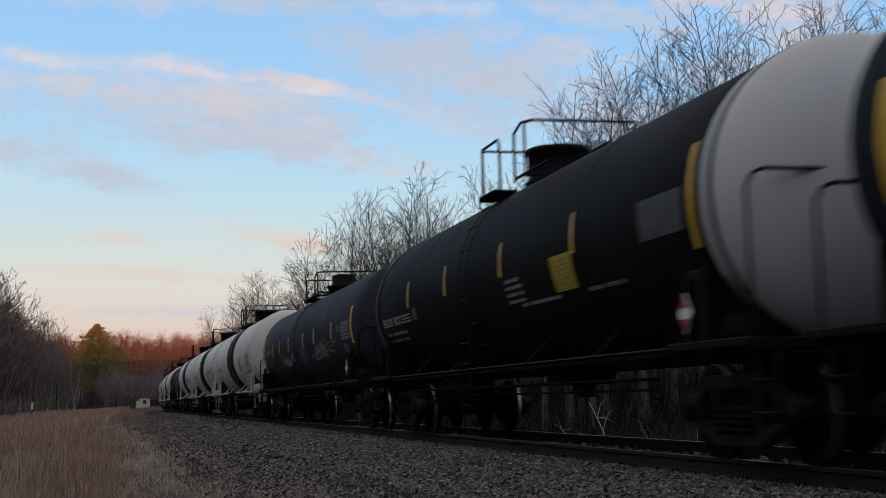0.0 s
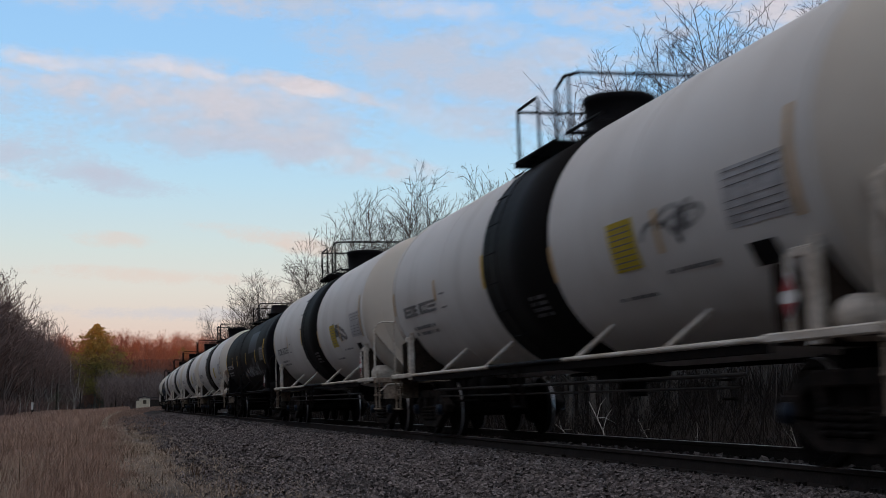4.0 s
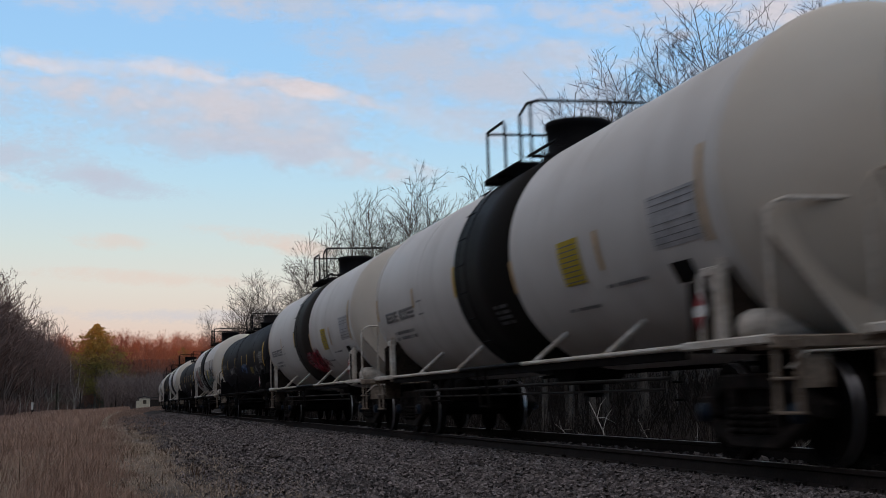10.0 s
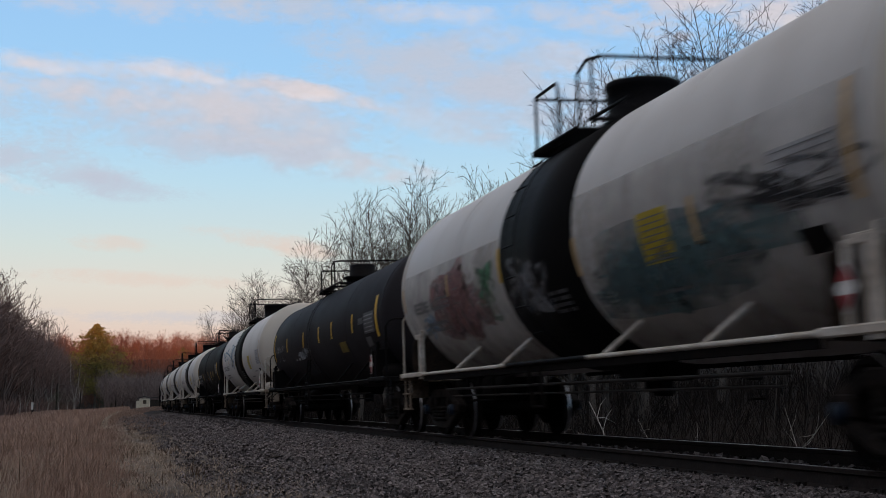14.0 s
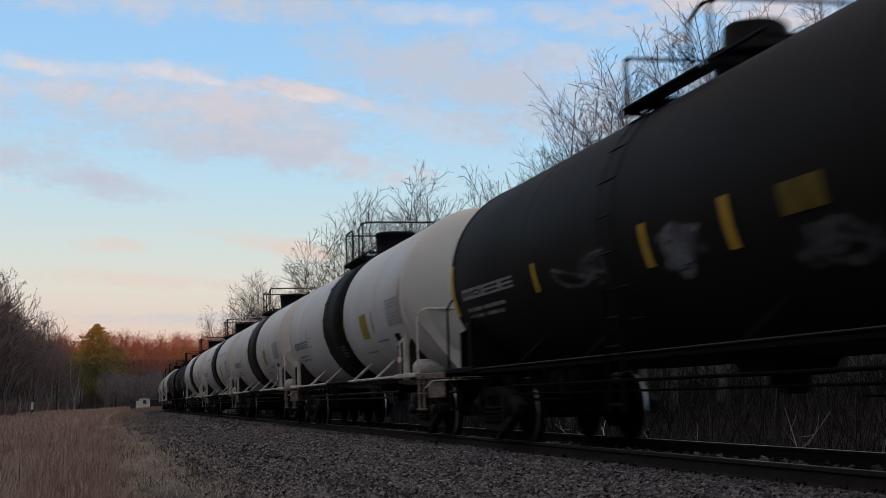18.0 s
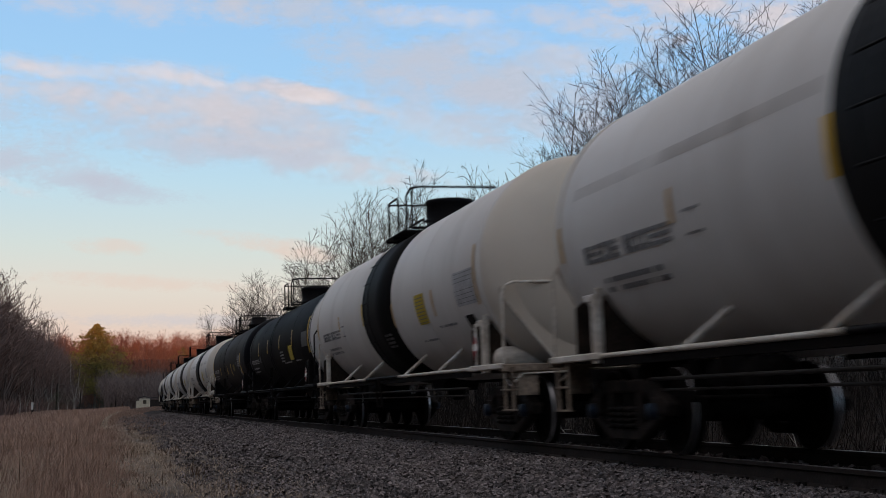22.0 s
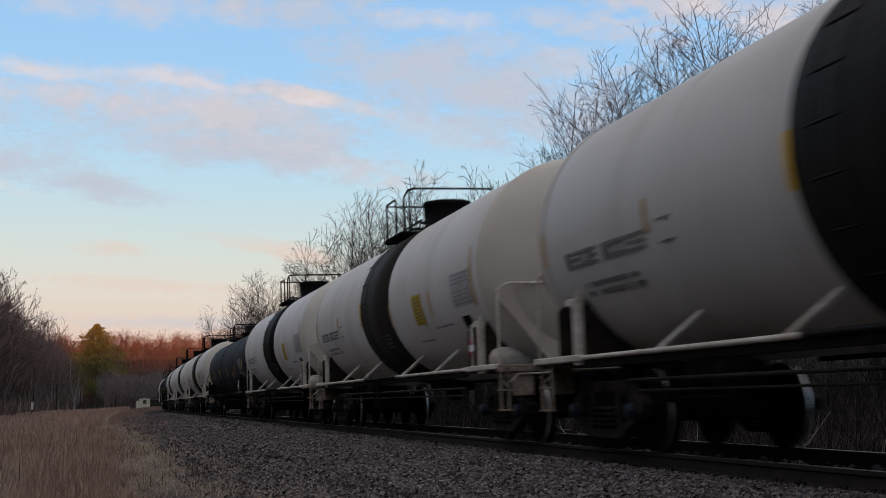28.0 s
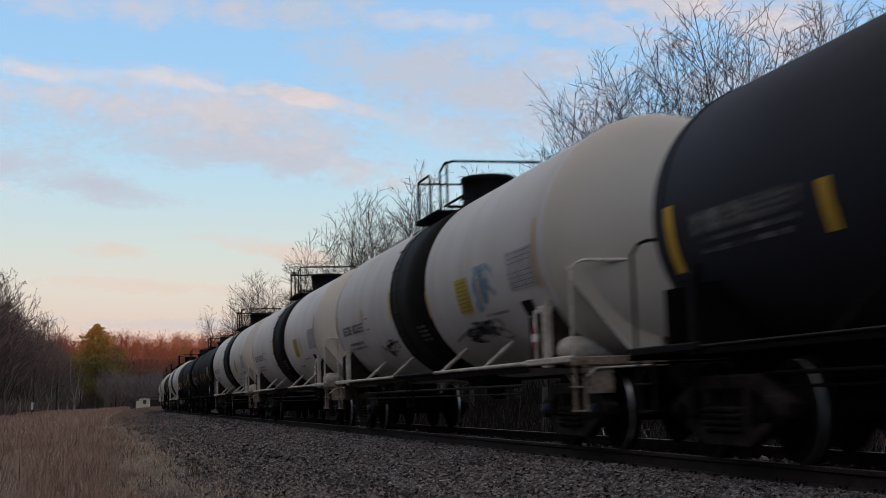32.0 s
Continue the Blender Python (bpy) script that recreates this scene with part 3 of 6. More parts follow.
def build_grass():
    rng = np.random.default_rng(11)

    def patch(n, y0, y1, u0, u1, power=1.6):
        y = y0 + (y1 - y0) * rng.random(n) ** power
        x = track_x(y) + u0 + (u1 - u0) * rng.random(n)
        return x, y

    x, y = patch(96000, 11, 60, -22, -5.95)
    clump = np.array([noise.noise(Vector((a * 0.5, b * 0.35, 0))) for a, b in zip(x, y)])
    keep = rng.random(len(x)) < 0.75 + 0.5 * clump
    x, y, clump = x[keep], y[keep], clump[keep]
    edge = smooth_step(-6.0, -7.1, x - track_x(y))
    blades("dry_grass", "tall straw-brown dry grass of the field", x, y, (0.10 + 0.36 * edge) * (0.6 + 0.5 * rng.random(len(x)) + 0.5 * clump), 0.003 + y * 0.00013, M_GRASS, 1, 0.9)
    x, y = patch(36000, 55, 230, -21, -7.0, 1.3)
    blades("far_dry_grass", "tall straw-brown dry grass at the far end of the field", x, y, 0.35 + 0.4 * rng.random(len(x)), 0.008 + y * 0.0002, M_GRASS, 2, 0.7)
    x, y = patch(34000, 9, 80, -8.8, -4.6)
    clump = np.array([noise.noise(Vector((a * 1.1 + 7, b * 0.4, 3))) for a, b in zip(x, y)])
    keep = clump > -0.12 + 0.24 * smooth_step(-7.0, -4.6, x - track_x(y))
    x, y = x[keep], y[keep]
    blades("verge_grass", "short pale grass tufts along the gravel lane", x, y, 0.03 + 0.08 * rng.random(len(x)) ** 1.5, 0.004 + y * 0.00016, M_PALEGRASS, 3, 1.6)
    for k, (a, b) in enumerate(((0.0, 1.2), (1.5, 2.4))):
        n = 20000
        y = 12 + 60 * rng.random(n) ** 1.4
        x = a + (b - a) * rng.random(n) + 0.25 * np.sin(y * 0.35 + k)
        clump = np.array([noise.noise(Vector((p * 1.2, q * 0.35, 9 + k))) for p, q in zip(x, y)])
        x, y = x[clump > -0.05], y[clump > -0.05]
        blades("lane_strip_grass", "short bleached grass on the worn lane", x, y, 0.02 + 0.06 * rng.random(len(x)) ** 1.5, 0.003 + y * 0.00013, M_PALEGRASS, 51 + k, 1.8)
    for name, label, count, material, u0, u1, lo, hi, many in (
            ("tufts", "ragged pale grass tufts along the lane", 360, M_PALEGRASS, -8.6, -5.3, 0.06, 0.18, 26), ("weed_tufts", "dark dead weed tufts along the lane", 110, M_WEED, -8.8, -5.0, 0.08, 0.26, 14),
            ("front_tufts", "pale bent grass tufts at the front of the field", 800, M_PALEGRASS, -15.0, -7.6, 0.2, 0.5, 24)):
        tx, ty = patch(count, 11, 62 if material is not M_PALEGRASS or u0 > -10 else 26, u0, u1)
        x = np.repeat(tx, many) + rng.normal(0, 0.10, count * many)
        y = np.repeat(ty, many) + rng.normal(0, 0.16, count * many)
        blades(name, label, x, y, lo + (hi - lo) * rng.random(count * many), 0.003 + y * 0.00014, material, 31, 1.3)
    x, y = patch(1500, 60, 200, -8.2, -6.6, 1.0)
    blades("lane_grass", "pale grass strip beside the lane", x, y, 0.1 + 0.2 * rng.random(len(x)), 0.03 + 0 * x, M_PALEGRASS, 4, 0.6)
    n = 7000
    y = 62 + 250 * rng.random(n)
    x = track_x(y) - 6.6 + 3.2 * rng.random(n) ** 1.4
    blades("far_lane_grass", "low brown grass over the far end of the lane", x, y, 0.06 + 0.16 * rng.random(n), 0.006 + y * 0.0002, M_GRASS, 16, 1.2)
    n = 9000
    y = 105 + 290 * rng.random(n)
    x = -13.2 - 6 * rng.random(n) ** 1.5
    blades("woods_undergrowth", "dim brown undergrowth at the foot of the woods", x, y, 0.8 + 2.2 * rng.random(n) ** 1.5, 0.02 + 0.0002 * y, M_LEFTTWIG, 15, 0.9)
    x, y = patch(420, 12, 45, -14, -7.4)
    blades("dead_weeds", "dark dead weed stalks among the grass", x, y, 0.35 + 0.45 * rng.random(len(x)), 0.006 + 0 * x, M_WEED, 5, 0.5)


build_grass()


# ---- tank cars ----
TANK_R, TANK_Z, AXLE_R = 1.55, 2.50, 0.457
LEAN_R, LEAN_Z = 1.38, 2.345          # the bare tanks are thinner than the jacketed white ones


def tank_size(kind):
    """Radius and axis height of each kind's tank."""
    return {"banded": (1.55, 2.50), "striped": (1.49, 2.44), "dusty": (1.49, 2.44), "plain": (1.445, 2.395)}.get(kind, (LEAN_R, LEAN_Z))


def ring_profile(y0, y1, r, d):
    return [(y0, r), (y0, r + d), (y1, r + d), (y1, r)]


def tank_profile(h):
    """Cylinder with dished ends, h: half the length of the straight shell."""
    out = []
    for k in range(9):
        a = math.pi / 2 * k / 8
        out.append((-h - 0.62 * math.cos(a), max(0.002, TANK_R * math.sin(a))))
    ends = [(-y, r) for y, r in reversed(out)]
    for y in np.linspace(-h, h, 8)[1:-1]:
        out.append((float(y), TANK_R))
    return out + ends


def side_frame_shape(x):
    """The cast side frame of a truck, with its window openings and pedestal ends."""
    sh = Shape()
    bars = [((-1.16, 0.48), (-0.55, 0.73), 0.075), ((-0.55, 0.73), (0.55, 0.73), 0.07), ((0.55, 0.73), (1.16, 0.48), 0.075),
            ((-1.0, 0.42), (-0.42, 0.20), 0.06), ((-0.45, 0.20), (0.45, 0.20), 0.06), ((0.42, 0.20), (1.0, 0.42), 0.06),
            ((-0.42, 0.2), (-0.42, 0.72), 0.055), ((0.42, 0.2), (0.42, 0.72), 0.055)]
    for (a, b), (c, d), w in bars:
        dx, dz = c - a, d - b
        ln = math.hypot(dx, dz)
        m = pose(x, (a + c) / 2, (b + d) / 2, math.degrees(math.atan2(dz, dx)), 0, 0)
        sh.box(-0.075, 0.075, -ln / 2 - 0.03, ln / 2 + 0.03, -w, w, 0.02, m)
    for y in (-0.889, 0.889):
        sh.box(x - 0.09, x + 0.09, y - 0.16, y + 0.16, 0.40, 0.62, 0.03)
    return sh


def spring_shape(x, y):
    pts = []
    for k in range(21):
        a = k / 20 * 2 * math.pi * 4
        pts.append((x + 0.075 * math.cos(a), y + 0.105 * math.sin(a), 0.27 + 0.24 * k / 20))
    return Shape().tube(pts, 0.022, 4)


def wheel_shapes():
    """A wheelset about its own axle: plates and axle, and the bright treads."""
    half_set = [(-1.08, 0.002), (-1.08, 0.075), (-0.84, 0.085), (-0.84, 0.155), (-0.805, 0.17), (-0.775, 0.26), (-0.79, 0.375), (-0.825, 0.385), (-0.825, 0.452), (-0.820, 0.456), (-0.788, 0.458), (-0.735, 0.460),
                (-0.722, 0.485), (-0.700, 0.487), (-0.692, 0.470), (-0.692, 0.37), (-0.725, 0.355), (-0.73, 0.2), (-0.68, 0.16), (-0.68, 0.095)]
    prof = half_set + [(-x, r) for x, r in reversed(half_set)]
    n = 24
    body = Shape().lathe(prof, "x", n=n, smooth=False)
    bright = [1 if r0 > 0.45 and r1 > 0.45 and min(abs(x0), abs(x1)) > 0.78 else 0 for (x0, r0), (x1, r1) in zip(prof, prof[1:]) for k in range(n)]
    return body, bright


def bars_text(sh, y0, y1, a, da, r, seed, gap=0.24, words=2):
    """Unreadable lettering: a row of blocks the size of its characters."""
    rng = random.Random(seed)
    y, step = y0, (0.17 if da > 5 else 0.09) * (1 if y1 > y0 else -1)
    n = 0
    while (y - y1) * step < 0:
        if rng.random() > gap:
            e = y + step * 0.80
            k = rng.choice((0, 1, 1, 2, 2))
            lo, hi = a - da / 2, a + da / 2
            if da <= 5 or k == 0:
                sh.on_tank(y, e, lo, hi, r, TANK_Z, 2)
            elif k == 1:
                sh.on_tank(y, y + step * 0.25, lo, hi, r, TANK_Z, 2)
                sh.on_tank(y + step * 0.28, e, hi - da * 0.28, hi, r, TANK_Z, 1)
                sh.on_tank(y + step * 0.28, e, lo, lo + da * 0.3, r, TANK_Z, 1)
            else:
                for q in (0.0, 0.38, 0.76):
                    sh.on_tank(y, e, lo + da * q, lo + da * (q + 0.22), r, TANK_Z, 1)
        y += step
        n += 1
    return sh


def build_tank_car(kind):
    """kind: banded (white with a black band), plain (black with a white end), striped (black, yellow stripes), long."""
    global TANK_R, TANK_Z
    long = kind in ("long", "blue", "navy")
    TANK_R, TANK_Z = tank_size(kind)
    drop = TANK_R + TANK_Z - 4.05
    white = kind == "banded"
    half = 7.62 + (1.32 if long else 0.0)
    tc_ = 6.97 + (1.32 if long else 0.0)
    end = 9.04 + (1.32 if long else 0.0)
    M_BODY = M_WHITE if white else M_BLACK
    labels = dict(banded="white tank car with a black centre band, dusty", plain="black tank car with a white end and white reflector stripes",
                  striped="black tank car with yellow stripes and a blue-grey repainted patch", dusty="dusty dark grey tank car with a black end", long="long dark blue-black tank car with yellow reflector stripes", navy="long navy tank car with low yellow stripes and a grey notice", blue="long dark blue tank car with yellow reflector stripes and graffiti")
    car = thing("tank_car", labels[kind], "tank car", "tank cars of the train")
    M_SKIN = M_TANK if white else M_DARKTANK
    tank = part("tank", Shape().lathe(tank_profile(half), "y", (0, 0, TANK_Z), 72), M_SKIN, car)
    r1, r2 = TANK_R + 0.006, TANK_R + 0.012

    def decal(name, sh, material, label=""):
        ob = part(name, sh, material, tank, label)
        return tagged(ob, kind="stuff") if name.endswith(("lettering",)) else ob

    # jacket rings and weld seams
    for y in (-half + 0.12, half - 0.12, -half * 0.52, half * 0.52):
        wide = 0.05 if abs(y) > half * 0.8 else 0.016
        part("jacket_ring", Shape().lathe(ring_profile(y - wide, y + wide, TANK_R - 0.003, 0.013 if wide > 0.03 else 0.007), "y", (0, 0, TANK_Z), 72), M_SKIN, tank)
    if white:
        decal("centre_band", Shape().lathe(ring_profile(-1.42, 1.46, TANK_R - 0.002, 0.007), "y", (0, 0, TANK_Z), 72), M_DARKTANK, "black painted band")
        decal("data_panel", Shape().on_tank(-7.1, -6.0, -18.5, 0.5, r1, TANK_Z), M_STENCIL, "pale grey stencilled panel")
        stripes = ((7.45, -13, 2), (4.35, -11, 1), (1.50, -13, 4), (-1.45, -20, -4), (-4.55, -20, -4), (-7.2, -20, 12))
        for y, a0, a1 in stripes:
            decal("reflector_stripe", Shape().on_tank(y - 0.055, y + 0.055, a0, a1, r2, TANK_Z), M_YELLOW if y == 1.50 else M_PALE)
        decal("notice_panel", Shape().on_tank(-4.0, -3.3, -23, -4, r2, TANK_Z), M_PANEL, "yellow notice panel")
        sh = Shape()
        for k in range(8):
            sh.on_tank(-3.94, -3.36, -22 + 2.2 * k, -21.5 + 2.2 * k, r2 + 0.004, TANK_Z, 1)
        decal("notice_lettering", sh, M_MARKK)
        sh = Shape()
        for k in range(8):
            if k != 4:
                sh.on_tank(-7.05, -6.05, -17 + 2.3 * k, -16.7 + 2.3 * k, r2, TANK_Z, 1)
        decal("data_lettering", sh, M_MARKK)
        decal("side_plate", Shape().on_tank(-6.65, -6.2, -32, -24, r2, TANK_Z), M_BLACK, "dark square plate")
        sh = bars_text(Shape(), 6.75, 5.87, -13, 7, r2, 1, 0.0)
        bars_text(sh, 5.6, 4.55, -13, 7, r2, 2, 0.0)
        bars_text(sh, 6.4, 4.9, -24.5, 2.2, r2, 3, 0.15)
        bars_text(sh, 6.4, 4.7, -28.5, 2.2, r2, 4, 0.2)
        bars_text(sh, 4.1, 3.75, -8, 1.0, r2, 4, 0.0)
        bars_text(sh, 4.1, 3.75, -16, 1.0, r2, 4, 0.0)
        decal("lettering", sh, M_MARKK)
        sh = bars_text(Shape(), -4.5, -5.5, -27, 1.5, r2, 5, 0.1)
        bars_text(sh, -3.0, -3.9, -34, 1.5, r2, 6, 0.1)
        decal("small_lettering", sh, M_MARKK)
        sh = Shape()
        for k in range(4):
            bars_text(sh, -0.2, -0.8, -24 - 3 * k, 1.8, r2, 7 + k, 0.1)
        decal("test_lettering", sh, M_GREYP)
    elif kind == "plain":
        tw = Shape()
        prof = [(y, r + 0.006) for y, r in tank_profile(half) if y <= -half + 0.01] + [(-7.30, TANK_R + 0.006), (-7.30, TANK_R)]
        tw.lathe(prof, "y", (0, 0, TANK_Z), 72)
        w = part("painted_end", tw, M_TANK, tank, "white painted end")
        w.color = (0.52, 0.51, 0.49, 1)
        decal("end_stripe", Shape().on_tank(-7.16, -7.04, -18, 21, r2, TANK_Z, 10), M_YELLOW)
        decal("end_stripe", Shape().on_tank(7.80, 7.88, -9, 24, TANK_R - 0.02, TANK_Z, 10), M_MARKW)
        for y in (4.85, 2.15, -0.95, -3.87):
            decal("reflector_stripe", Shape().on_tank(y - 0.055, y + 0.055, -1, 13, r2, TANK_Z), M_PALE, "faded reflector stripe")
            decal("reflector_stripe", Shape().on_tank(y - 0.055, y + 0.055, -5.5, -1, r2, TANK_Z), M_YELLOW, "yellow reflector stripe")
        decal("notice_panel", Shape().on_tank(-3.8, -3.05, -21, -4, r2, TANK_Z), M_PANEL, "yellow notice panel")
        sh = Shape()
        for k in range(7):
            sh.on_tank(-3.74, -3.11, -20 + 2.2 * k, -19.65 + 2.2 * k, r2 + 0.004, TANK_Z, 1)
        decal("notice_lettering", sh, M_MARKK)
        decal("data_panel", Shape().on_tank(-6.9, -5.85, -10, 6, r2, TANK_Z), M_GREYP, "grey stencilled data panel")
        decal("end_ring", Shape().lathe(ring_profile(half + 0.20, half + 0.245, TANK_R - 0.10, 0.10), "y", (0, 0, TANK_Z), 72), M_GREYP, "grey end flange")
        decal("number_box", Shape().on_tank(4.33, 4.64, -14.8, -6.4, r1, TANK_Z), M_GREYP)
        sh = bars_text(Shape(), 7.17, 6.4, -12, 6.0, r2, 1, 0.0)
        bars_text(sh, 6.15, 4.9, -12, 6.0, r2, 2, 0.0)
        bars_text(sh, 7.0, 5.4, -21.3, 2.2, r2, 3, 0.12)
        bars_text(sh, 7.05, 5.5, -26.5, 2.0, r2, 4, 0.2)
        for k in range(4):
            bars_text(sh, -1.1, -1.8, -9 - 3.7 * k, 1.8, r2, 11 + k, 0.1)
        bars_text(sh, -1.6, -3.1, -23, 1.8, r2, 15, 0.1)
        bars_text(sh, -4.1, -5.1, -23, 1.8, r2, 16, 0.1)
        decal("lettering", sh, M_MARKW)
    else:
        if long:
            stripes = ((8.55, -18, 19, 0.09), (-0.72, -9, 8, 0.075), (-2.75, -9, 8, 0.075), (-5.58, -9, 8, 0.075), (-8.3, -18, 17, 0.1)) + (((6.1, -10, 7, 0.07), (4.45, -10, 8, 0.07), (2.3, -9, 8, 0.075)) if kind == "blue" else ((5.5, -9, 8, 0.07), (2.05, -9, 8, 0.075)))
        else:
            stripes = ((7.53, -19, 13, 0.085), (4.72, -13, 4, 0.07), (2.61, -13, 4, 0.07), (-0.75, -13, 4, 0.07), (-4.13, -13, 4, 0.07), (-6.75, -19, 14, 0.09)) if kind == "striped" else (
                (7.5, -22, 8, 0.07), (3.54, -20, -6, 0.06), (0.0, -22, -5, 0.065), (-1.81, -23, -5, 0.07), (-5.96, -26, 7, 0.085))
            if kind == "striped":
                decal("repainted_patch", Shape().on_tank(-1.8, -4.4, 1.5, 31, r1, TANK_Z, 10), M_PATCH, "blue-grey repainted patch")
                decal("repainted_patch", Shape().on_tank(-2.96, -3.6, -17, -6, r1, TANK_Z, 4), M_PATCH, "blue-grey repainted patch")
                decal("low_stripe", Shape().on_tank(0.53, 0.65, -33, -27, r2, TANK_Z), M_YELLOW)
                decal("low_stripe", Shape().on_tank(0.50, 0.62, -41, -33, r2, TANK_Z), M_MARKW, "white low stripe")
                sh = Shape()
                for k in range(3):
                    bars_text(sh, -4.6, -5.6, -24 - 3.2 * k, 2.0, r2, 41 + k, 0.1)
                decal("side_lettering", sh, M_SMEAR)
        if kind == "navy":
            stripes = ((8.6, -27, 3, 0.09), (5.75, -22, -5, 0.08), (2.4, -21, -5, 0.075), (-1.3, -21, -5, 0.075), (-5.1, -21, -4, 0.075), (-8.43, -30, 3, 0.1))
            decal("diamond_mark", Shape().on_tank(-7.78, -7.56, -27, -16, r2, TANK_Z), M_MARKW, "small white mark")
        if long:
            low = -4 if kind == "navy" else 0
            decal("marking_patch", Shape().on_tank(6.25, 8.15, -7.5 + low, 1 + low, r1, TANK_Z), M_SMEAR, "smeared grey marking patch")
        for y, a0, a1, w in stripes:
            decal("reflector_stripe", Shape().on_tank(y - w, y + w, a0, a1, r2, TANK_Z, 8), M_YELLOW)
        if not long:
            prof = [(y, r + 0.005) for y, r in tank_profile(half) if y <= -half + 0.01] + [(-6.95, TANK_R + 0.005), (-6.95, TANK_R)]
            w = part("painted_end", Shape().lathe([(y if y < -6.97 else (-6.95 if kind == "striped" else -6.6), r) for y, r in prof], "y", (0, 0, TANK_Z), 72), M_SKIN, tank, "black painted end")
            w.color = (0.006, 0.006, 0.008, 1)
        e = -6.95 if long else (-5.45 if kind == "striped" else -4.75)
        decal("data_panel", Shape().on_tank(e - 1.1, e, -13, 5, r2, TANK_Z), M_GREYP, "grey stencilled data panel")
        sh = Shape()
        for k in range(5):
            bars_text(sh, e - 0.06, e - 1.04, -11 + 3.3 * k, 1.0, r2 + 0.004, 61 + k, 0.12)
        decal("data_lettering", sh, M_MARKW)
        if long:
            decal("side_patch", Shape().on_tank(-6.82, -6.3, -3.5, 2.0, r1, TANK_Z), M_GREYP, "small grey stencilled patch")
            decal("side_patch", Shape().on_tank(-7.45, -6.9, -25, -16, r1, TANK_Z), M_GREYP, "small grey stencilled patch")
        decal("notice_panel", Shape().on_tank(-4.5, -3.65, -25, -14.5, r2, TANK_Z), M_DULLPANEL, "worn yellow notice panel") if long else decal("notice_panel", Shape().on_tank(-2.75, -3.42, -17, -7, r2, TANK_Z), M_DULLPANEL, "worn yellow notice panel") if kind == "dusty" else None
        sh = bars_text(Shape(), 7.0 if not long else 8.1, 4.6 if not long else 6.2, -11 if not long else (-7.5 if kind == "navy" else -3.5), 6, r2, 27, 0.0)
        far = 8.0 if long else 6.9
        bars_text(sh, far, far - 1.8, -14 if long else -20, 2.0, r2, 23, 0.15)
        bars_text(sh, far, far - 1.7, -18 if long else -24, 2.0, r2, 24, 0.2)
        decal("lettering", sh, M_SMEAR if long else M_MARKW)

    # ends: head shields, saddles, stub sills, platforms, handrails, steps
    for sg in (-1, 1):
        upper = [(1.24 * math.cos(radians(a)), TANK_Z - 0.05 + 1.24 * math.sin(radians(a))) for a in range(-10, 191, 10)]
        hs = Shape().plate([(-0.52, 0.98), (0.52, 0.98), (1.36, 1.98), (1.40, 2.10)] + upper + [(-1.40, 2.10), (-1.36, 1.98)], 0.03, Matrix(((1, 0, 0, 0), (0, 0, 1, sg * (half + 0.36)), (0, 1, 0, 0), (0, 0, 0, 1))))
        if white:
            shield = part("head_shield", hs, M_TANK, car)
            shield.color = (0.50, 0.47, 0.42, 1)
            ym = sg * (half + 0.378)
            flat = Matrix(((1, 0, 0, 0), (0, 0, 1, ym), (0, 1, 0, 0), (0, 0, 0, 1)))
            part("rust_streak", Shape().plate([(-0.30, 1.02), (0.02, 1.02), (-0.04, 1.75), (-0.12, 2.0), (-0.2, 1.75)], 0.003, flat).plate([(0.2, 1.02), (0.5, 1.02), (0.42, 1.5), (0.34, 1.7)], 0.003, flat), M_STREAK, shield, "rusty run-down streaks")
        rim = Shape().tube([(-1.41, sg * (half + 0.36), 2.14), (-1.36, sg * (half + 0.36), 1.98), (-0.52, sg * (half + 0.36), 0.98)], 0.025, 6)
        if white:
            part("shield_rim", rim, M_WHITE, shield)
            prof = [(y * -sg, r + 0.005) for y, r in tank_profile(half) if y <= -half + 0.01] + [(sg * (half - 0.22), TANK_R + 0.005), (sg * (half - 0.22), TANK_R)]
            part("painted_end", Shape().lathe(prof if sg < 0 else prof[::-1], "y", (0, 0, TANK_Z), 72), M_TANK, tank, "beige weathered end")
        sad = Shape()
        for dy in (-0.32, 0.32):
            pts = [(1.46, 1.0)] + [(1.46, 1.62)] + [(TANK_R * math.cos(radians(a)) + 0.0, TANK_Z + TANK_R * math.sin(radians(a))) for a in range(-30, -151, -10)] + [(-1.46, 1.62), (-1.46, 1.0)]
            pts = [(max(-1.46, min(1.46, a)), b) for a, b in pts]
            sad.plate(pts, 0.022, Matrix(((1, 0, 0, 0), (0, 0, 1, sg * tc_ + dy), (0, 1, 0, 0), (0, 0, 0, 1))))
        saddle = part("saddle", sad, M_SHADERUST if white else M_BLACK, car, "rust-stained saddle, darkened for the shadow under the tank" if white else "")
        for lat in (-1.47, 1.47):
            side = Shape().box(lat - 0.012, lat + 0.012, sg * tc_ - 0.34, sg * tc_ - 0.22, 0.98, 1.72, 0.008)
            side.box(min(lat, lat * 0.95), max(lat, lat * 0.95), sg * tc_ - 0.37, sg * tc_ - 0.33, 0.98, 1.80, 0.008)
            side.box(min(lat, lat * 0.93), max(lat, lat * 0.93), sg * tc_ - 0.34, sg * tc_ + 0.02, 1.66, 1.74, 0.008)
            part("saddle_side", side, M_WHITE if white else M_BLACK, saddle)
        sill = part("stub_sill", Shape().box(-0.33, 0.33, sg * (tc_ - 1.3), sg * (end - 0.34), 0.72, 1.02, 0.02), M_UNDER, car)
        cp = Shape().box(-0.075, 0.075, sg * (end - 0.5), sg * (end - 0.17), 0.80, 0.93, 0.02)
        cp.box(-0.16, 0.12, sg * (end - 0.20), sg * (end + 0.01), 0.74, 1.0, 0.05)
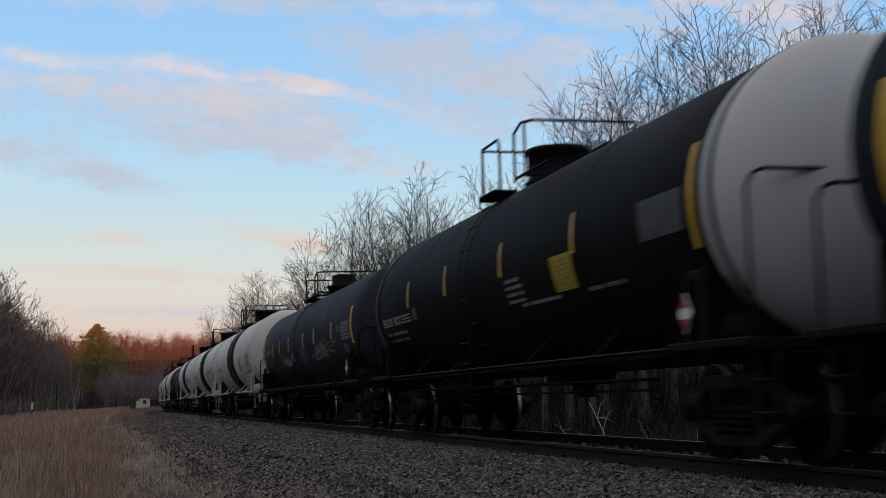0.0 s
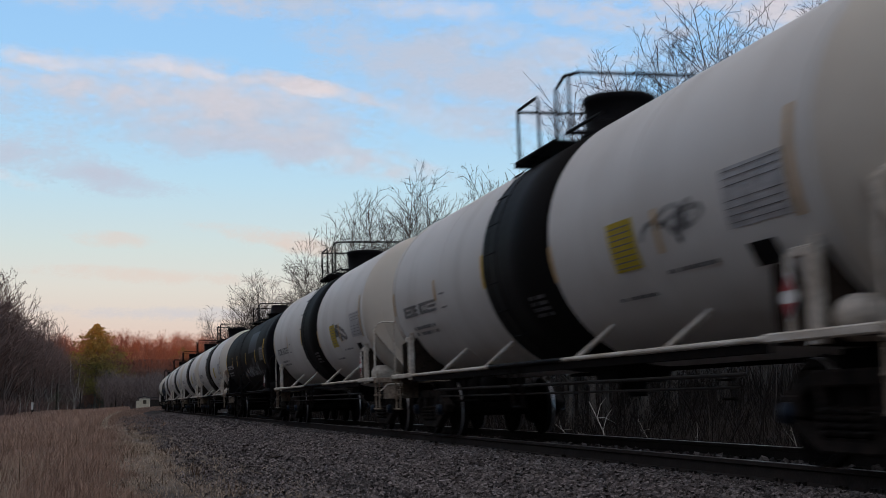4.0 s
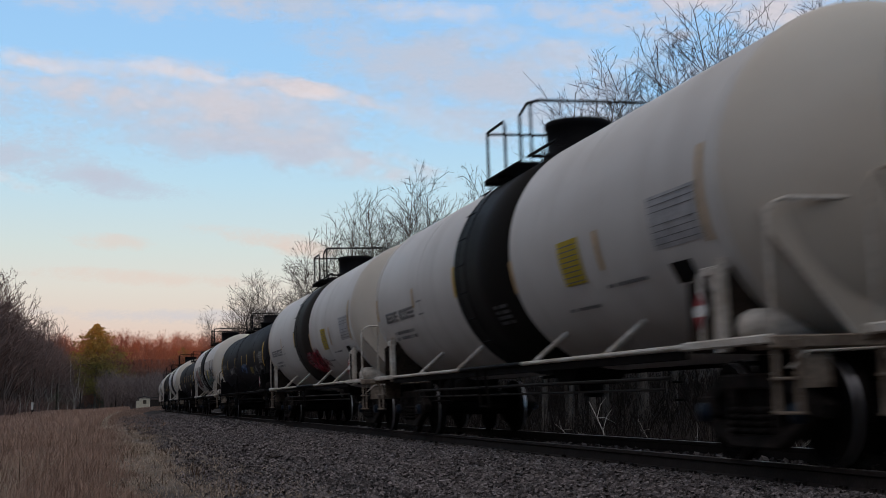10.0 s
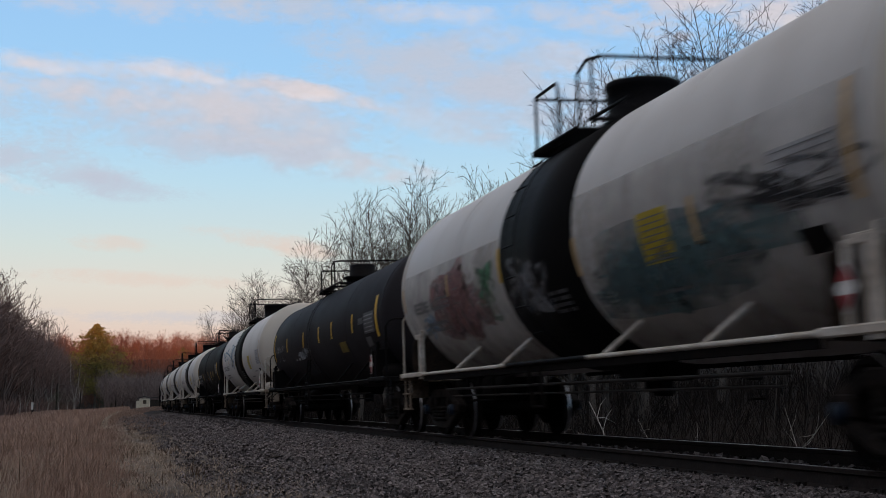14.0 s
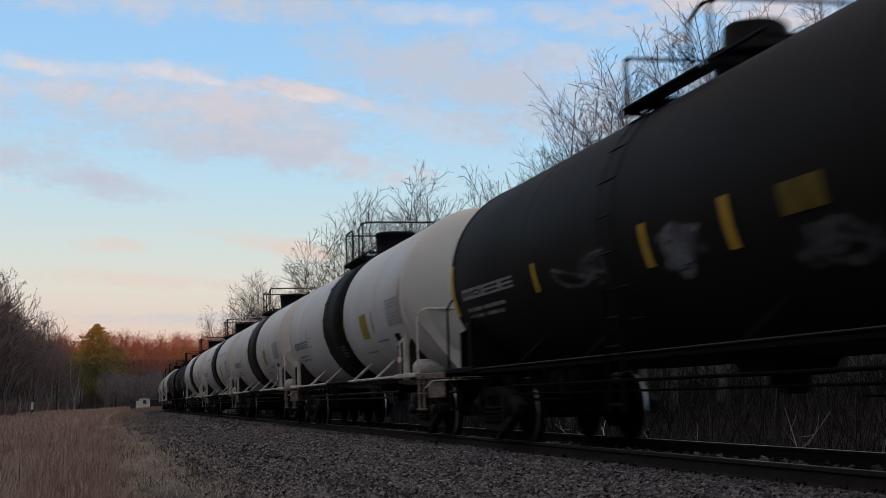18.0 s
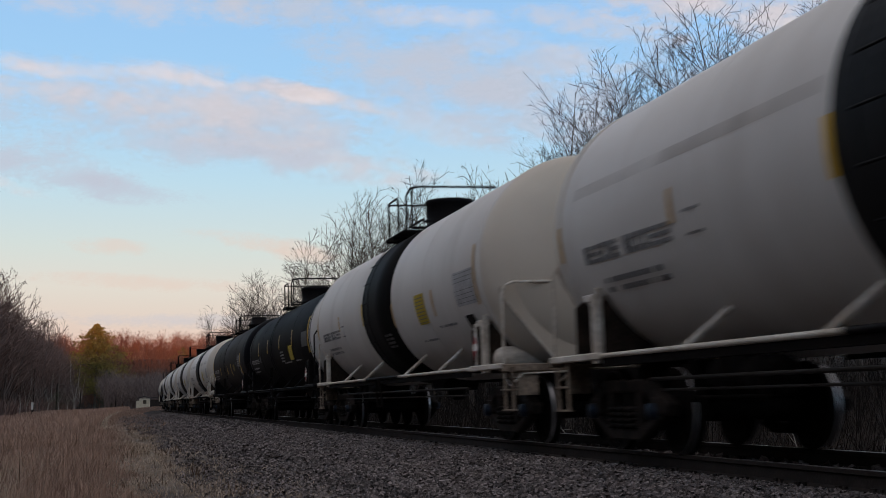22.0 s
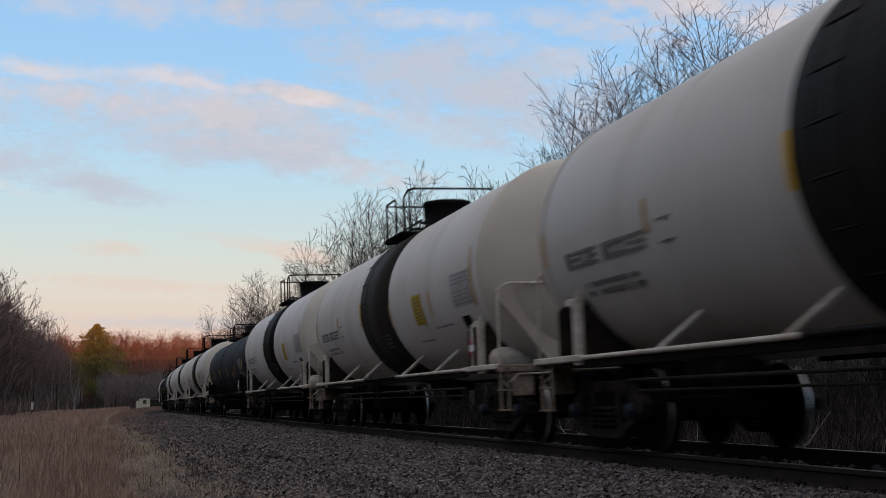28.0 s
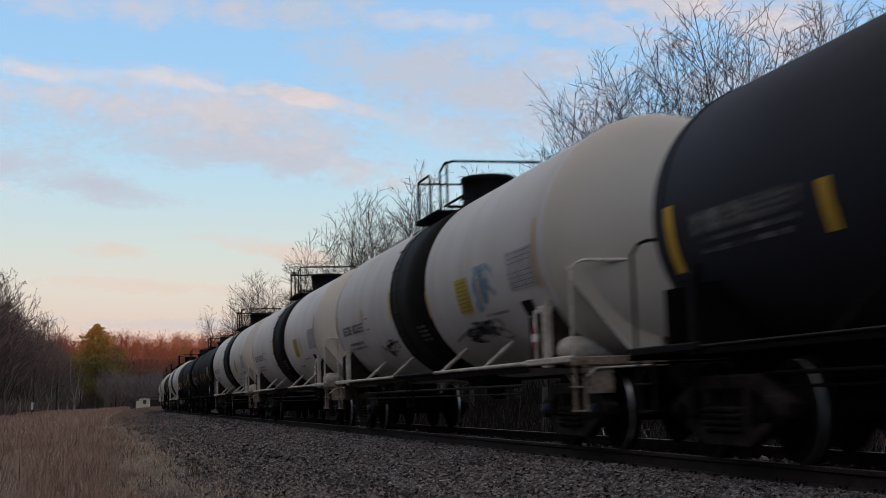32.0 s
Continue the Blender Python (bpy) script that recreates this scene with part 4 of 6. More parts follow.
        cp.box(0.05, 0.17, sg * (end - 0.10), sg * (end + 0.05), 0.76, 0.98, 0.04)
        part("coupler", cp, M_UNDER, sill)
        hose = [(-0.38, sg * (end - 0.35), 0.80)] + [(-0.38 + 0.05 * k, sg * (end - 0.35 + 0.09 * k), 0.78 - 0.45 * math.sin(k / 4 * math.pi / 2)) for k in range(1, 5)]
        part("air_hose", Shape().tube(hose, 0.025, 6), M_BLACK, sill)
        e0, e1 = tc_ + 0.45, half + 0.52
        # solid deck coloured black, so the void under the tank's end stays dark
        deck = part("end_platform", Shape().box(-1.44, 1.44, sg * e0, sg * (e1 + 0.02), 1.03, 1.075, 0.01), M_BLACK, car, "black end platform")
        for lat in (-1.47, 1.47):
            part("platform_edge", Shape().box(lat - 0.03, lat + 0.03, sg * (tc_ - 0.45), sg * (e1 + 0.05), 1.02, 1.10, 0.015), M_BODY, deck)
        rz = 2.5 if kind == "plain" and sg < 0 else 2.2
        rail_pts = [(-1.43, sg * e1, 1.07), (-1.43, sg * e1, rz - 0.15), (-1.36, sg * e1, rz - 0.04), (-1.26, sg * e1, rz), (1.26, sg * e1, rz), (1.36, sg * e1, rz - 0.04), (1.43, sg * e1, rz - 0.15), (1.43, sg * e1, 1.07)]
        part("end_handrail", Shape().tube(rail_pts, 0.019, 8), M_BODY, car)
        for lat in (-1.43, 1.43):
            st = Shape()
            ya, yb = (-(e1 + 0.02), -(e1 + 0.38)) if sg < 0 else (e1 - 0.42, e1 - 0.06)
            for y in (ya, yb):
                st.box(lat - 0.012, lat + 0.012, y - 0.035, y + 0.035, 0.46, 1.04, 0.006)
            for z in (0.47, 0.74):
                st.box(lat - 0.05, lat + 0.05, min(ya, yb), max(ya, yb), z - 0.012, z + 0.012, 0.006)
            part("sill_step", st, M_STEP if white else M_BODY, car)
        part("end_beam", Shape().box(-1.48, 1.48, sg * (e1 + 0.04), sg * (e1 + 0.12), 0.98, 1.085, 0.012), M_STEP if white else M_BLACK, car)
        if white:
            part("end_plate", Shape().box(-1.28, -0.98, sg * (e1 + 0.06), sg * (e1 + 0.09), 0.66, 0.99, 0.008), M_STEP, car, "hanging brown-stained end plate")
        # uncoupling lever
        part("uncoupling_lever", Shape().tube([(-1.35, sg * (e1 + 0.1), 0.82), (-1.2, sg * (e1 + 0.1), 0.95), (-0.3, sg * (e1 + 0.15), 0.97), (-0.1, sg * (e1 + 0.2), 1.02)], 0.014, 6), M_BODY, car)
        # truck
        truck = part("truck", Shape().box(-1.02, 1.02, -0.20, 0.20, 0.46, 0.74, 0.04).box(-0.35, 0.35, -0.3, 0.3, 0.70, 0.80, 0.03), M_UNDER, car, "black cast steel truck", pose(0, sg * tc_, 0))
        for lat in (-0.99, 0.99):
            part("side_frame", side_frame_shape(lat), M_TRUCK, truck)
            for y in (-0.27, 0.0, 0.27):
                part("spring", spring_shape(lat * 1.06, y), M_TRUCK, truck)
            for y in (-0.889, 0.889):
                cap = Shape().lathe([(math.copysign(1.06, lat), 0.095), (math.copysign(1.14, lat), 0.085), (math.copysign(1.145, lat), 0.002)], "x", (0, y, AXLE_R), 14)
                part("bearing_cap", cap, M_BLUE if white else M_UNDER, truck, "blue bearing cap" if white else "")
        for y in (-0.889, 0.889):
            bm_, tm_ = WHEEL
            ws = part("wheelset", bm_, M_UNDER, truck, "steel wheelset with worn bright treads", pose(0, y, AXLE_R))
            WHEELSETS.setdefault(y, []).append(ws)
        for y in (-0.39, 0.39):
            part("brake_beam", Shape().box(-0.70, 0.70, y - 0.03, y + 0.03, 0.32, 0.42, 0.02), M_UNDER, truck)
    # long side handrails and their braces
    for lat in (-1.47, 1.47):
        pipe = Shape().tube([(lat, -tc_ + 0.40, 1.06), (lat, tc_ - 0.40, 1.06)], 0.027 if white else 0.011, 8)
        part("side_beam", Shape().box(lat * 0.985 - 0.015, lat * 0.985 + 0.015, -tc_ + 0.45, tc_ - 0.45, 0.945 if white else 0.985, 1.03, 0.006), M_UNDER, car, "dark side sill")
        rail_ob = part("side_handrail", pipe, M_BODY if white else M_PIPE, car, "" if white else "thin side handrail")
        if white:
            part("handrail_middle", Shape().tube([(lat, -1.55, 1.06), (lat, 1.6, 1.06)], 0.031, 8), M_BLACK, rail_ob, "black middle length of the side handrail")
        for y in ((-4.45, -1.95, 1.9, 4.42) if not long else (-5.9, -3.7, 3.4, 5.6)):
            br = Shape().tube([(lat * 0.99, y, 1.05), (lat * 0.74, y - 0.30, TANK_Z - TANK_R * math.sin(math.acos(abs(lat) * 0.74 / TANK_R)) + 0.02)], 0.034 if white else 0.022, 6)
            part("brace", br, M_BODY, car)
    # ladder and top platform
    ly = 0.85
    for side in (-1, 1):
        ld, low = Shape(), Shape()
        for yy in (ly - 0.21, ly + 0.21):
            if white:
                low.tube([(side * 1.49, yy - 0.45, 1.04), (side * 1.47, yy - 0.62, 0.50)], 0.022, 6)
            else:
                low.tube([(side * 1.50, yy, 0.46), (side * (TANK_R + 0.02), yy, 1.75)], 0.022, 6)
            ld.tube([(side * (TANK_R + 0.05) * math.cos(radians(a)), yy, TANK_Z + (TANK_R + 0.05) * math.sin(radians(a))) for a in range(-52, 62, 8)], 0.008, 4)
        for z in ((0.52, 0.78) if white else (0.54, 0.84, 1.14, 1.44)):
            back = 0.45 + (1.04 - z) * 0.31 if white else 0.0
            low.tube([(side * 1.49, ly - 0.21 - back, z), (side * 1.49, ly + 0.21 - back, z)], 0.016, 5)
        for a in range(-40, 60, 14):
            x, z = side * (TANK_R + 0.08) * math.cos(radians(a)), TANK_Z + (TANK_R + 0.08) * math.sin(radians(a))
            ld.tube([(x, ly - 0.21, z), (x, ly + 0.21, z)], 0.014, 5)
        ladder = part("ladder", ld, M_BLACK, car)
        part("ladder_foot", low, M_UNDER if white else M_BLACK, ladder)
    plat = part("top_platform", Shape().box(-0.93, 0.93, 1.10, 1.66, 3.885, 3.905, 0.006), M_BLACK, car, "black grated top platform", pose(0, 0, drop + 0.05))
    gr = Shape()
    y0 = 0.78 if kind == "plain" else -0.1 if white else -0.4
    for k in range(11 if kind in ("plain", "banded") else 6):
        for a in (-0.95, 0.62 if kind in ("plain", "banded") else 0.775):
            gr.box(a + k * 0.0327, a + k * 0.0327 + 0.012, y0, 1.66, 3.86, 3.90, 0.0)
    tagged(part("grating", gr, M_BLACK, plat), kind="stuff")
    for side in (-1, 1):
        part("platform_beam", Shape().box(side * 0.95 - 0.02, side * 0.95 + 0.02, y0, 1.67, 3.87, 3.905, 0.008), M_BLACK, plat)
        part("platform_beam", Shape().box(side * 0.95 - 0.02, side * 0.95 + 0.02, -1.75, -0.2 if kind == "plain" else -0.5, 3.87, 3.905, 0.008), M_BLACK, plat)
        for y in (-1.70, -0.8, 0.9, 1.64):
            part("platform_bracket", Shape().box(min(side * 0.97, side * 0.58), max(side * 0.97, side * 0.58), y - 0.015, y + 0.015, 3.82, 3.87, 0.0), M_BLACK, plat)
    top, b = (4.65 if kind in ("banded", "plain") else 4.50), 0.09
    for lat in (-0.90, 0.90):
        if kind in ("banded", "plain"):
            lp = Shape().tube([(lat, 1.63, 3.84), (lat, 1.63, top - b), (lat, 1.62, top), (lat, 0.78, top), (lat, 0.70, top - b), (lat, 0.70, 3.86)], 0.022, 7)
        else:
            lp = Shape().tube([(lat, 1.63, 3.84), (lat, 1.63, top - 0.02)], 0.024, 7)
        part("guard_loop", lp, M_BLACK, plat)
        lp = Shape().tube([(lat, -0.05, 3.86), (lat, -0.05, top - 0.08), (lat * 0.98, -0.35, top + 0.03), (lat * 0.85, -0.55, top + 0.03)], 0.022, 7)
        lp.tube([(lat, -0.55, 3.86), (lat, -0.55, top - 0.02)], 0.02, 7)
        part("guard_post", lp, M_BLACK, plat)
    gr = Shape().tube([(-0.90, 1.63, top - 0.02), (0.90, 1.63, top - 0.02)], 0.02, 7)
    part("guard_rail", gr, M_BLACK, plat)
    part("guard_rail", Shape().tube([(-0.80, -0.55, top + 0.03), (0.80, -0.55, top + 0.03)], 0.022, 7), M_BLACK, plat)
    if kind in ("banded", "plain"):
        h_prof = [(3.98, 0.52), (4.02, 0.54), (4.04, 0.46), (4.43, 0.475), (4.45, 0.495), (4.51, 0.495), (4.54, 0.47), (4.56, 0.002)]
        hatch = part("hatch_housing", Shape().lathe(h_prof, "z", (0, 0, 0), 28), M_BLACK, car, "black round valve housing", pose(0, 0 if white else 0.6, drop))
    else:
        hatch = part("hatch_housing", Shape().lathe([(3.98, 0.46), (4.18, 0.46), (4.18, 0.52), (4.24, 0.52), (4.24, 0.36), (4.52, 0.34), (4.56, 0.30), (4.57, 0.002)], "z", (0, 0.0, 0), 22), M_BLACK, car, "black stepped manway cover", pose(0, 0.25, drop))
    # belly fittings, brake gear
    sk = Shape().plate([(-0.62, 1.02), (-0.3, 0.78), (0.3, 0.78), (0.62, 1.02)], 0.7, Matrix(((0, 0, 1, 0), (1, 0, 0, 0), (0, 1, 0, 0), (0, 0, 0, 1))))
    sk.box(-0.12, 0.12, -0.28, -0.08, 0.60, 0.80, 0.03).box(-0.1, 0.1, 0.1, 0.22, 0.66, 0.80, 0.03)
    part("bottom_outlet", sk, M_BLACK, car, "black bottom outlet skid")
    part("brake_rod", Shape().tube([(-1.22, -tc_ + 1.5, 0.68), (-1.22, tc_ - 1.5, 0.68)], 0.014, 6), M_DIM if white else M_UNDER, car)
    part("brake_pipe", Shape().tube([(-1.26, -tc_ + 1.3, 0.79), (-1.26, tc_ - 1.3, 0.79)], 0.02, 6), M_DIM if white else M_UNDER, car)
    part("brake_cylinder", Shape().lathe([(3.0, 0.002), (3.0, 0.17), (3.05, 0.19), (3.55, 0.19), (3.6, 0.12), (3.75, 0.1), (3.75, 0.002)], "y", (-0.75, 0.8, 0.78), 18), M_UNDER, car)
    res = Shape().lathe([(4.1, 0.002), (4.1, 0.14), (4.16, 0.2), (4.9, 0.2), (4.96, 0.14), (4.96, 0.002)], "y", (-0.62, 0.4, 0.80), 18)
    part("air_reservoir", res, M_UNDER, car)
    hang = Shape()
    for y in (3.6, 4.35, 5.0):
        hang.box(-1.12, -1.06, y - 0.03, y + 0.03, 0.55, 1.02, 0.008)
    hang.tube([(-1.09, 3.5, 0.60), (-1.09, 5.1, 0.60)], 0.018, 6).tube([(-1.09, 3.5, 0.80), (-1.09, 5.1, 0.80)], 0.015, 6)
    part("brake_bracket", hang, M_UNDER, car)
    # hand brake and rounded valve cover at the near end, placard
    vy = -(half + 0.25)
    cover = Shape()
    cover.lathe([(-0.38, 0.002), (-0.37, 0.08), (-0.33, 0.14), (-0.25, 0.18), (0.25, 0.18), (0.33, 0.14), (0.37, 0.08), (0.38, 0.002)], "x", (-0.98, vy + 0.45, 1.17), 20)
    part("valve_cover", cover, M_WHITE if white else M_BLACK, car, "rounded valve cover")
    hb = Shape().lathe([(0.0, 0.27), (0.03, 0.28), (0.05, 0.26), (0.03, 0.25), (0.0, 0.27)], "y", (0.62, vy - 0.48, 1.75), 24)
    for k in range(4):
        a = math.pi / 2 * k + 0.4
        hb.tube([(0.62, vy - 0.46, 1.75), (0.62 + 0.26 * math.cos(a), vy - 0.46, 1.75 + 0.26 * math.sin(a))], 0.012, 5)
    hb.box(0.5, 0.74, vy - 0.42, vy - 0.30, 1.5, 2.0, 0.03)
    part("hand_brake", hb, M_BLACK, car)
    pm = Matrix.Translation((-1.50, -tc_ + 0.0, 1.36)) @ pose(0, 0, 0, 90, 0, -90)
    plc = part("placard", Shape().plate([(-0.13, 0), (0, -0.19), (0.13, 0), (0, 0.19)], 0.012, pm), M_SIGN, car, "red and white diamond hazard placard")
    pm2 = Matrix.Translation((-1.508, -tc_, 1.36)) @ pose(0, 0, 0, 90, 0, -90)
    part("red_field", Shape().plate([(-0.09, -0.05), (0, -0.17), (0.09, -0.05)], 0.006, pm2), M_RED, plc)
    part("red_field", Shape().plate([(-0.09, 0.05), (0.09, 0.05), (0, 0.17)], 0.006, pm2), M_RED, plc)
    pr = Shape()
    pr.box(-1.495, -1.485, -tc_ - 0.05, -tc_ + 0.05, 1.08, 1.70, 0.004)
    part("placard_holder", pr, M_BODY, plc)
    return car


wheel_form, wheel_bright = wheel_shapes()
wheel_mesh = wheel_form.data("wheelset", M_UNDER)
wheel_mesh.materials.append(M_TREAD)
wheel_mesh.polygons.foreach_set("material_index", wheel_bright)
WHEEL = (wheel_mesh, None)
WHEELSETS = {}


# the train, from the car that is leaving to the last in sight: kind, middle along the track at the start, paint
OFFW, OFFB = (0.60, 0.585, 0.56), (0.0100, 0.0088, 0.0095)
TRAIN = [
    ("long", -0.55, (0.022, 0.025, 0.032)), ("plain", 18.15, OFFB), ("blue", 37.5, (0.035, 0.037, 0.048)), ("banded", 57.34, OFFW), ("banded", 75.1, OFFW),
    ("banded", 93.3, OFFW), ("striped", 111.15, (0.0135, 0.0122, 0.0115)), ("banded", 129.25, (0.60, 0.59, 0.57)), ("banded", 147.4, OFFW), ("banded", 165.2, (0.60, 0.58, 0.55)),
    ("banded", 183.2, OFFW), ("long", 202.33, (0.023, 0.022, 0.026)), ("banded", 221.9, (0.58, 0.57, 0.55)), ("long", 241.1, (0.027, 0.025, 0.028)), ("banded", 260.2, OFFW),
    ("dusty", 277.85, (0.022, 0.020, 0.0185)), ("banded", 296.3, (0.60, 0.595, 0.58)), ("banded", 314.3, OFFW), ("banded", 332.0, OFFW), ("banded", 350.45, (0.58, 0.56, 0.53)),
    ("plain", 367.54, (0.0055, 0.0047, 0.0052)), ("dusty", 384.8, (0.037, 0.033, 0.031)), ("banded", 403.6, OFFW), ("banded", 421.8, (0.55, 0.54, 0.52)), ("banded", 439.85, OFFW),
    ("banded", 457.7, (0.60, 0.595, 0.585)), ("navy", 476.95, (0.033, 0.035, 0.045)), ("banded", 496.45, (0.55, 0.54, 0.52)), ("banded", 514.7, OFFW), ("banded", 533.0, OFFW),
    ("dusty", 551.0, (0.014, 0.014, 0.016)), ("dusty", 569.0, (0.020, 0.020, 0.021)), ("banded", 587.1, OFFW), ("plain", 605.2, OFFB), ("banded", 623.3, OFFW), ("banded", 641.4, OFFW),
    ("banded", 659.5, OFFW), ("dusty", 677.6, (0.04, 0.04, 0.04)), ("banded", 695.7, OFFW), ("banded", 713.8, OFFW)]


BANDS = ((0.012, 0.011, 0.0105), (0.009, 0.009, 0.010), (0.016, 0.0145, 0.0135), (0.034, 0.030, 0.027), (0.010, 0.0095, 0.0095), (0.008, 0.0078, 0.008), (0.014, 0.013, 0.012))


def travelled(t):
    """Metres that the train has rolled towards the camera."""
    return 14.8077 * t + 0.0032139 * t * (t - 32)


def stroke(sh, rng, y, a, dy, da, w, n=14):
    """A sprayed line that loops over the tank's side."""
    r = TANK_R + 0.009 + rng.uniform(0, 0.004)
    p1, p2, f1, f2 = rng.uniform(0, 6.28), rng.uniform(0, 6.28), rng.uniform(1.2, 3.0), rng.uniform(1.0, 2.4)
    pts = []
    for k in range(n + 1):
        t = k / n
        pts.append((y + dy * (0.5 * math.sin(p1 + f1 * 3.1 * t) + (t - 0.5) * 0.8), a + da * 0.5 * math.sin(p2 + f2 * 3.1 * t)))
    k0 = len(sh.v)
    vs, fs = [], []
    for k, (yy, aa) in enumerate(pts):
        y2, a2 = pts[min(k + 1, n)]
        y1, a1 = pts[max(k - 1, 0)]
        ty, ta = y2 - y1, (a2 - a1) * TANK_R * 0.01745
        ln = math.hypot(ty, ta) or 1
        ny, na = -ta / ln * w, ty / ln * w / (TANK_R * 0.01745)
        for sgn in (-1, 1):
            q = radians(aa + sgn * na)
            vs.append((-r * math.cos(q), yy + sgn * ny, TANK_Z + r * math.sin(q)))
    for k in range(n):
        fs.append((2 * k, 2 * k + 1, 2 * k + 3, 2 * k + 2))
    return sh.add(vs, fs, True)


def graffiti(tank, colour, y, a, dy, da, count, w, seed, kind):
    global TANK_R, TANK_Z
    TANK_R, TANK_Z = tank_size(kind)
    if kind != "banded":
        y, a = y + 0.25, a + 6
    rng = random.Random(seed)
    sh = Shape()
    for k in range(count):
        stroke(sh, rng, y + rng.uniform(-0.35, 0.35) * dy, a + rng.uniform(-0.3, 0.3) * da, dy * rng.uniform(0.35, 0.8), da * rng.uniform(0.5, 1.0), w * rng.uniform(0.6, 1.3))
    tagged(part("graffiti", sh, GRAFF[colour], tank, colour + " sprayed graffiti"), kind="stuff")


def build_train():
    global TANK_R, TANK_Z
    first, cars = {}, []
    for i, (kind, c, paint) in enumerate(TRAIN):
        if kind not in first:
            first[kind] = car = build_tank_car(kind)
        else:
            car = copy_thing(first[kind], Matrix())
        for ob in car.children_recursive:
            base = ob.name.split(".")[0]
            if base in ("tank", "jacket_ring"):
                ob.color = (*paint, 1)
            elif base == "painted_end" and kind == "banded":
                ob.color = (paint[0] * 0.95, paint[1] * 0.895, paint[2] * 0.81, 1)
            elif base == "head_shield" and kind == "banded":
                ob.color = (0.25, 0.19, 0.155, 1) if i == 7 else (paint[0] * 0.86, paint[1] * 0.79, paint[2] * 0.70, 1)
            elif base == "centre_band":
                ob.color = (*BANDS[i % len(BANDS)], 1)
        cars.append((car, c))
    # sprayed paint, on the cars that carry it (added once all copies are made)
    tanks = [next(o for o in car.children if o.name.split(".")[0] == "tank") for car, c in cars]
    for k, colour, y, a, dy, da, count, w in (
            (2, "white", -4.2, -22, 2.6, 16, 12, 0.025), (2, "white", 2.6, -27, 2.4, 12, 12, 0.025), (2, "blue", -1.0, -25, 2.0, 14, 6, 0.07), (4, "grey", -4.9, -12, 1.2, 10, 4, 0.04),
            (5, "grey", -4.5, -12, 1.4, 12, 3, 0.05), (6, "white", -2.0, -31, 3.2, 13, 10, 0.03), (6, "white", -4.4, -27, 0.9, 17, 4, 0.035),
            (10, "red", -1.4, -34, 1.9, 16, 14, 0.11), (11, "grey", 3.6, -21, 2.2, 12, 12, 0.03), (11, "blue", -1.8, -20, 2.2, 12, 10, 0.045), (11, "grey", -5.6, -27, 2.2, 12, 10, 0.03),
            (12, "pink", 4.0, -18, 2.2, 30, 18, 0.15), (12, "green", 2.3, -14, 0.8, 26, 4, 0.06), (12, "teal", -3.7, -24, 2.8, 20, 24, 0.13), (12, "white", 0.4, -18, 1.1, 22, 10, 0.05),
            (12, "black", -6.0, -10, 2.0, 15, 8, 0.03), (12, "lightblue", 5.8, -24, 1.2, 14, 4, 0.05), (13, "white", 2.0, -22, 2.4, 10, 5, 0.03),
            (14, "lightblue", 2.6, 4, 1.5, 36, 5, 0.055), (14, "lightblue", 5.4, 8, 2.4, 14, 4, 0.035), (15, "white", -1.05, -24, 0.8, 13, 9, 0.035), (15, "grey", -3.6, -33, 1.1, 15, 8, 0.03),
            (15, "grey", 1.4, -20, 1.4, 14, 5, 0.02), (21, "grey", -5.3, -14, 1.6, 16, 8, 0.05), (21, "white", -6.0, -30, 1.2, 10, 4, 0.05),
            (27, "lightblue", -4.7, -12, 0.7, 16, 9, 0.06), (27, "black", -3.8, -36, 1.8, 10, 12, 0.03), (27, "black", 2.6, -34, 1.4, 10, 5, 0.03)):
        graffiti(tanks[k], colour, y, a, dy, da, count, w, k * 7 + int(abs(y) * 10), TRAIN[k][0])
    # dust that clings below the shoulder, and long grime streaks
    for k, y0, y1, a0, a1, m, label in ((12, 7.3, 1.5, -62, 9, M_DUST, "grey-brown dust on the lower side"), (12, -1.46, -7.5, -62, 13, M_DUST, "grey-brown dust on the lower side"), (18, 7.0, 1.6, 11, 16, M_FAINT, "long faint brown grime streak"), (18, -1.6, -7.0, 11, 16, M_FAINT, "long faint brown grime streak"), (22, 7.0, 1.6, 10, 15, M_FAINT, "long faint brown grime streak"), (22, -1.6, -7.0, 9, 15, M_FAINT, "long faint brown grime streak"),
                                        (7, -7.55, -7.25, -70, 40, M_STREAK, "rusty grime at the tank's end")):
        TANK_R, TANK_Z = tank_size(TRAIN[k][0])
        part("grime", Shape().on_tank(max(y0, y1), min(y0, y1), a0, a1, TANK_R + 0.0085, TANK_Z, 24), m, tanks[k], label)
    return cars


CARS = build_train()


def motions():
    """The train rolls along its track and every wheelset turns with it."""
    for car, c in CARS:
        walk(car, [(t, track_pose(c - travelled(t))) for t in range(0, 33)])
    for y in (-0.889, 0.889):
        sets = [o for o in bpy.data.objects if o.name.split(".")[0] == "wheelset" and abs(o.matrix_basis.translation.y - y) < 0.01]
        walk(sets[0], [(k / FPS, pose(0, y, AXLE_R, math.degrees(travelled(k / FPS) / AXLE_R) % 360.0)) for k in range(0, 32 * FPS + 1)])
        keys = sets[0].animation_data
        for o in sets[1:]:
            o.rotation_mode = "QUATERNION"
            mine = o.animation_data_create()
            mine.action = keys.action
            mine.action_slot = keys.action_slot
    walk(CLOUDS, [(0.0, Matrix()), (32.0, CLOUD_DRIFT)])


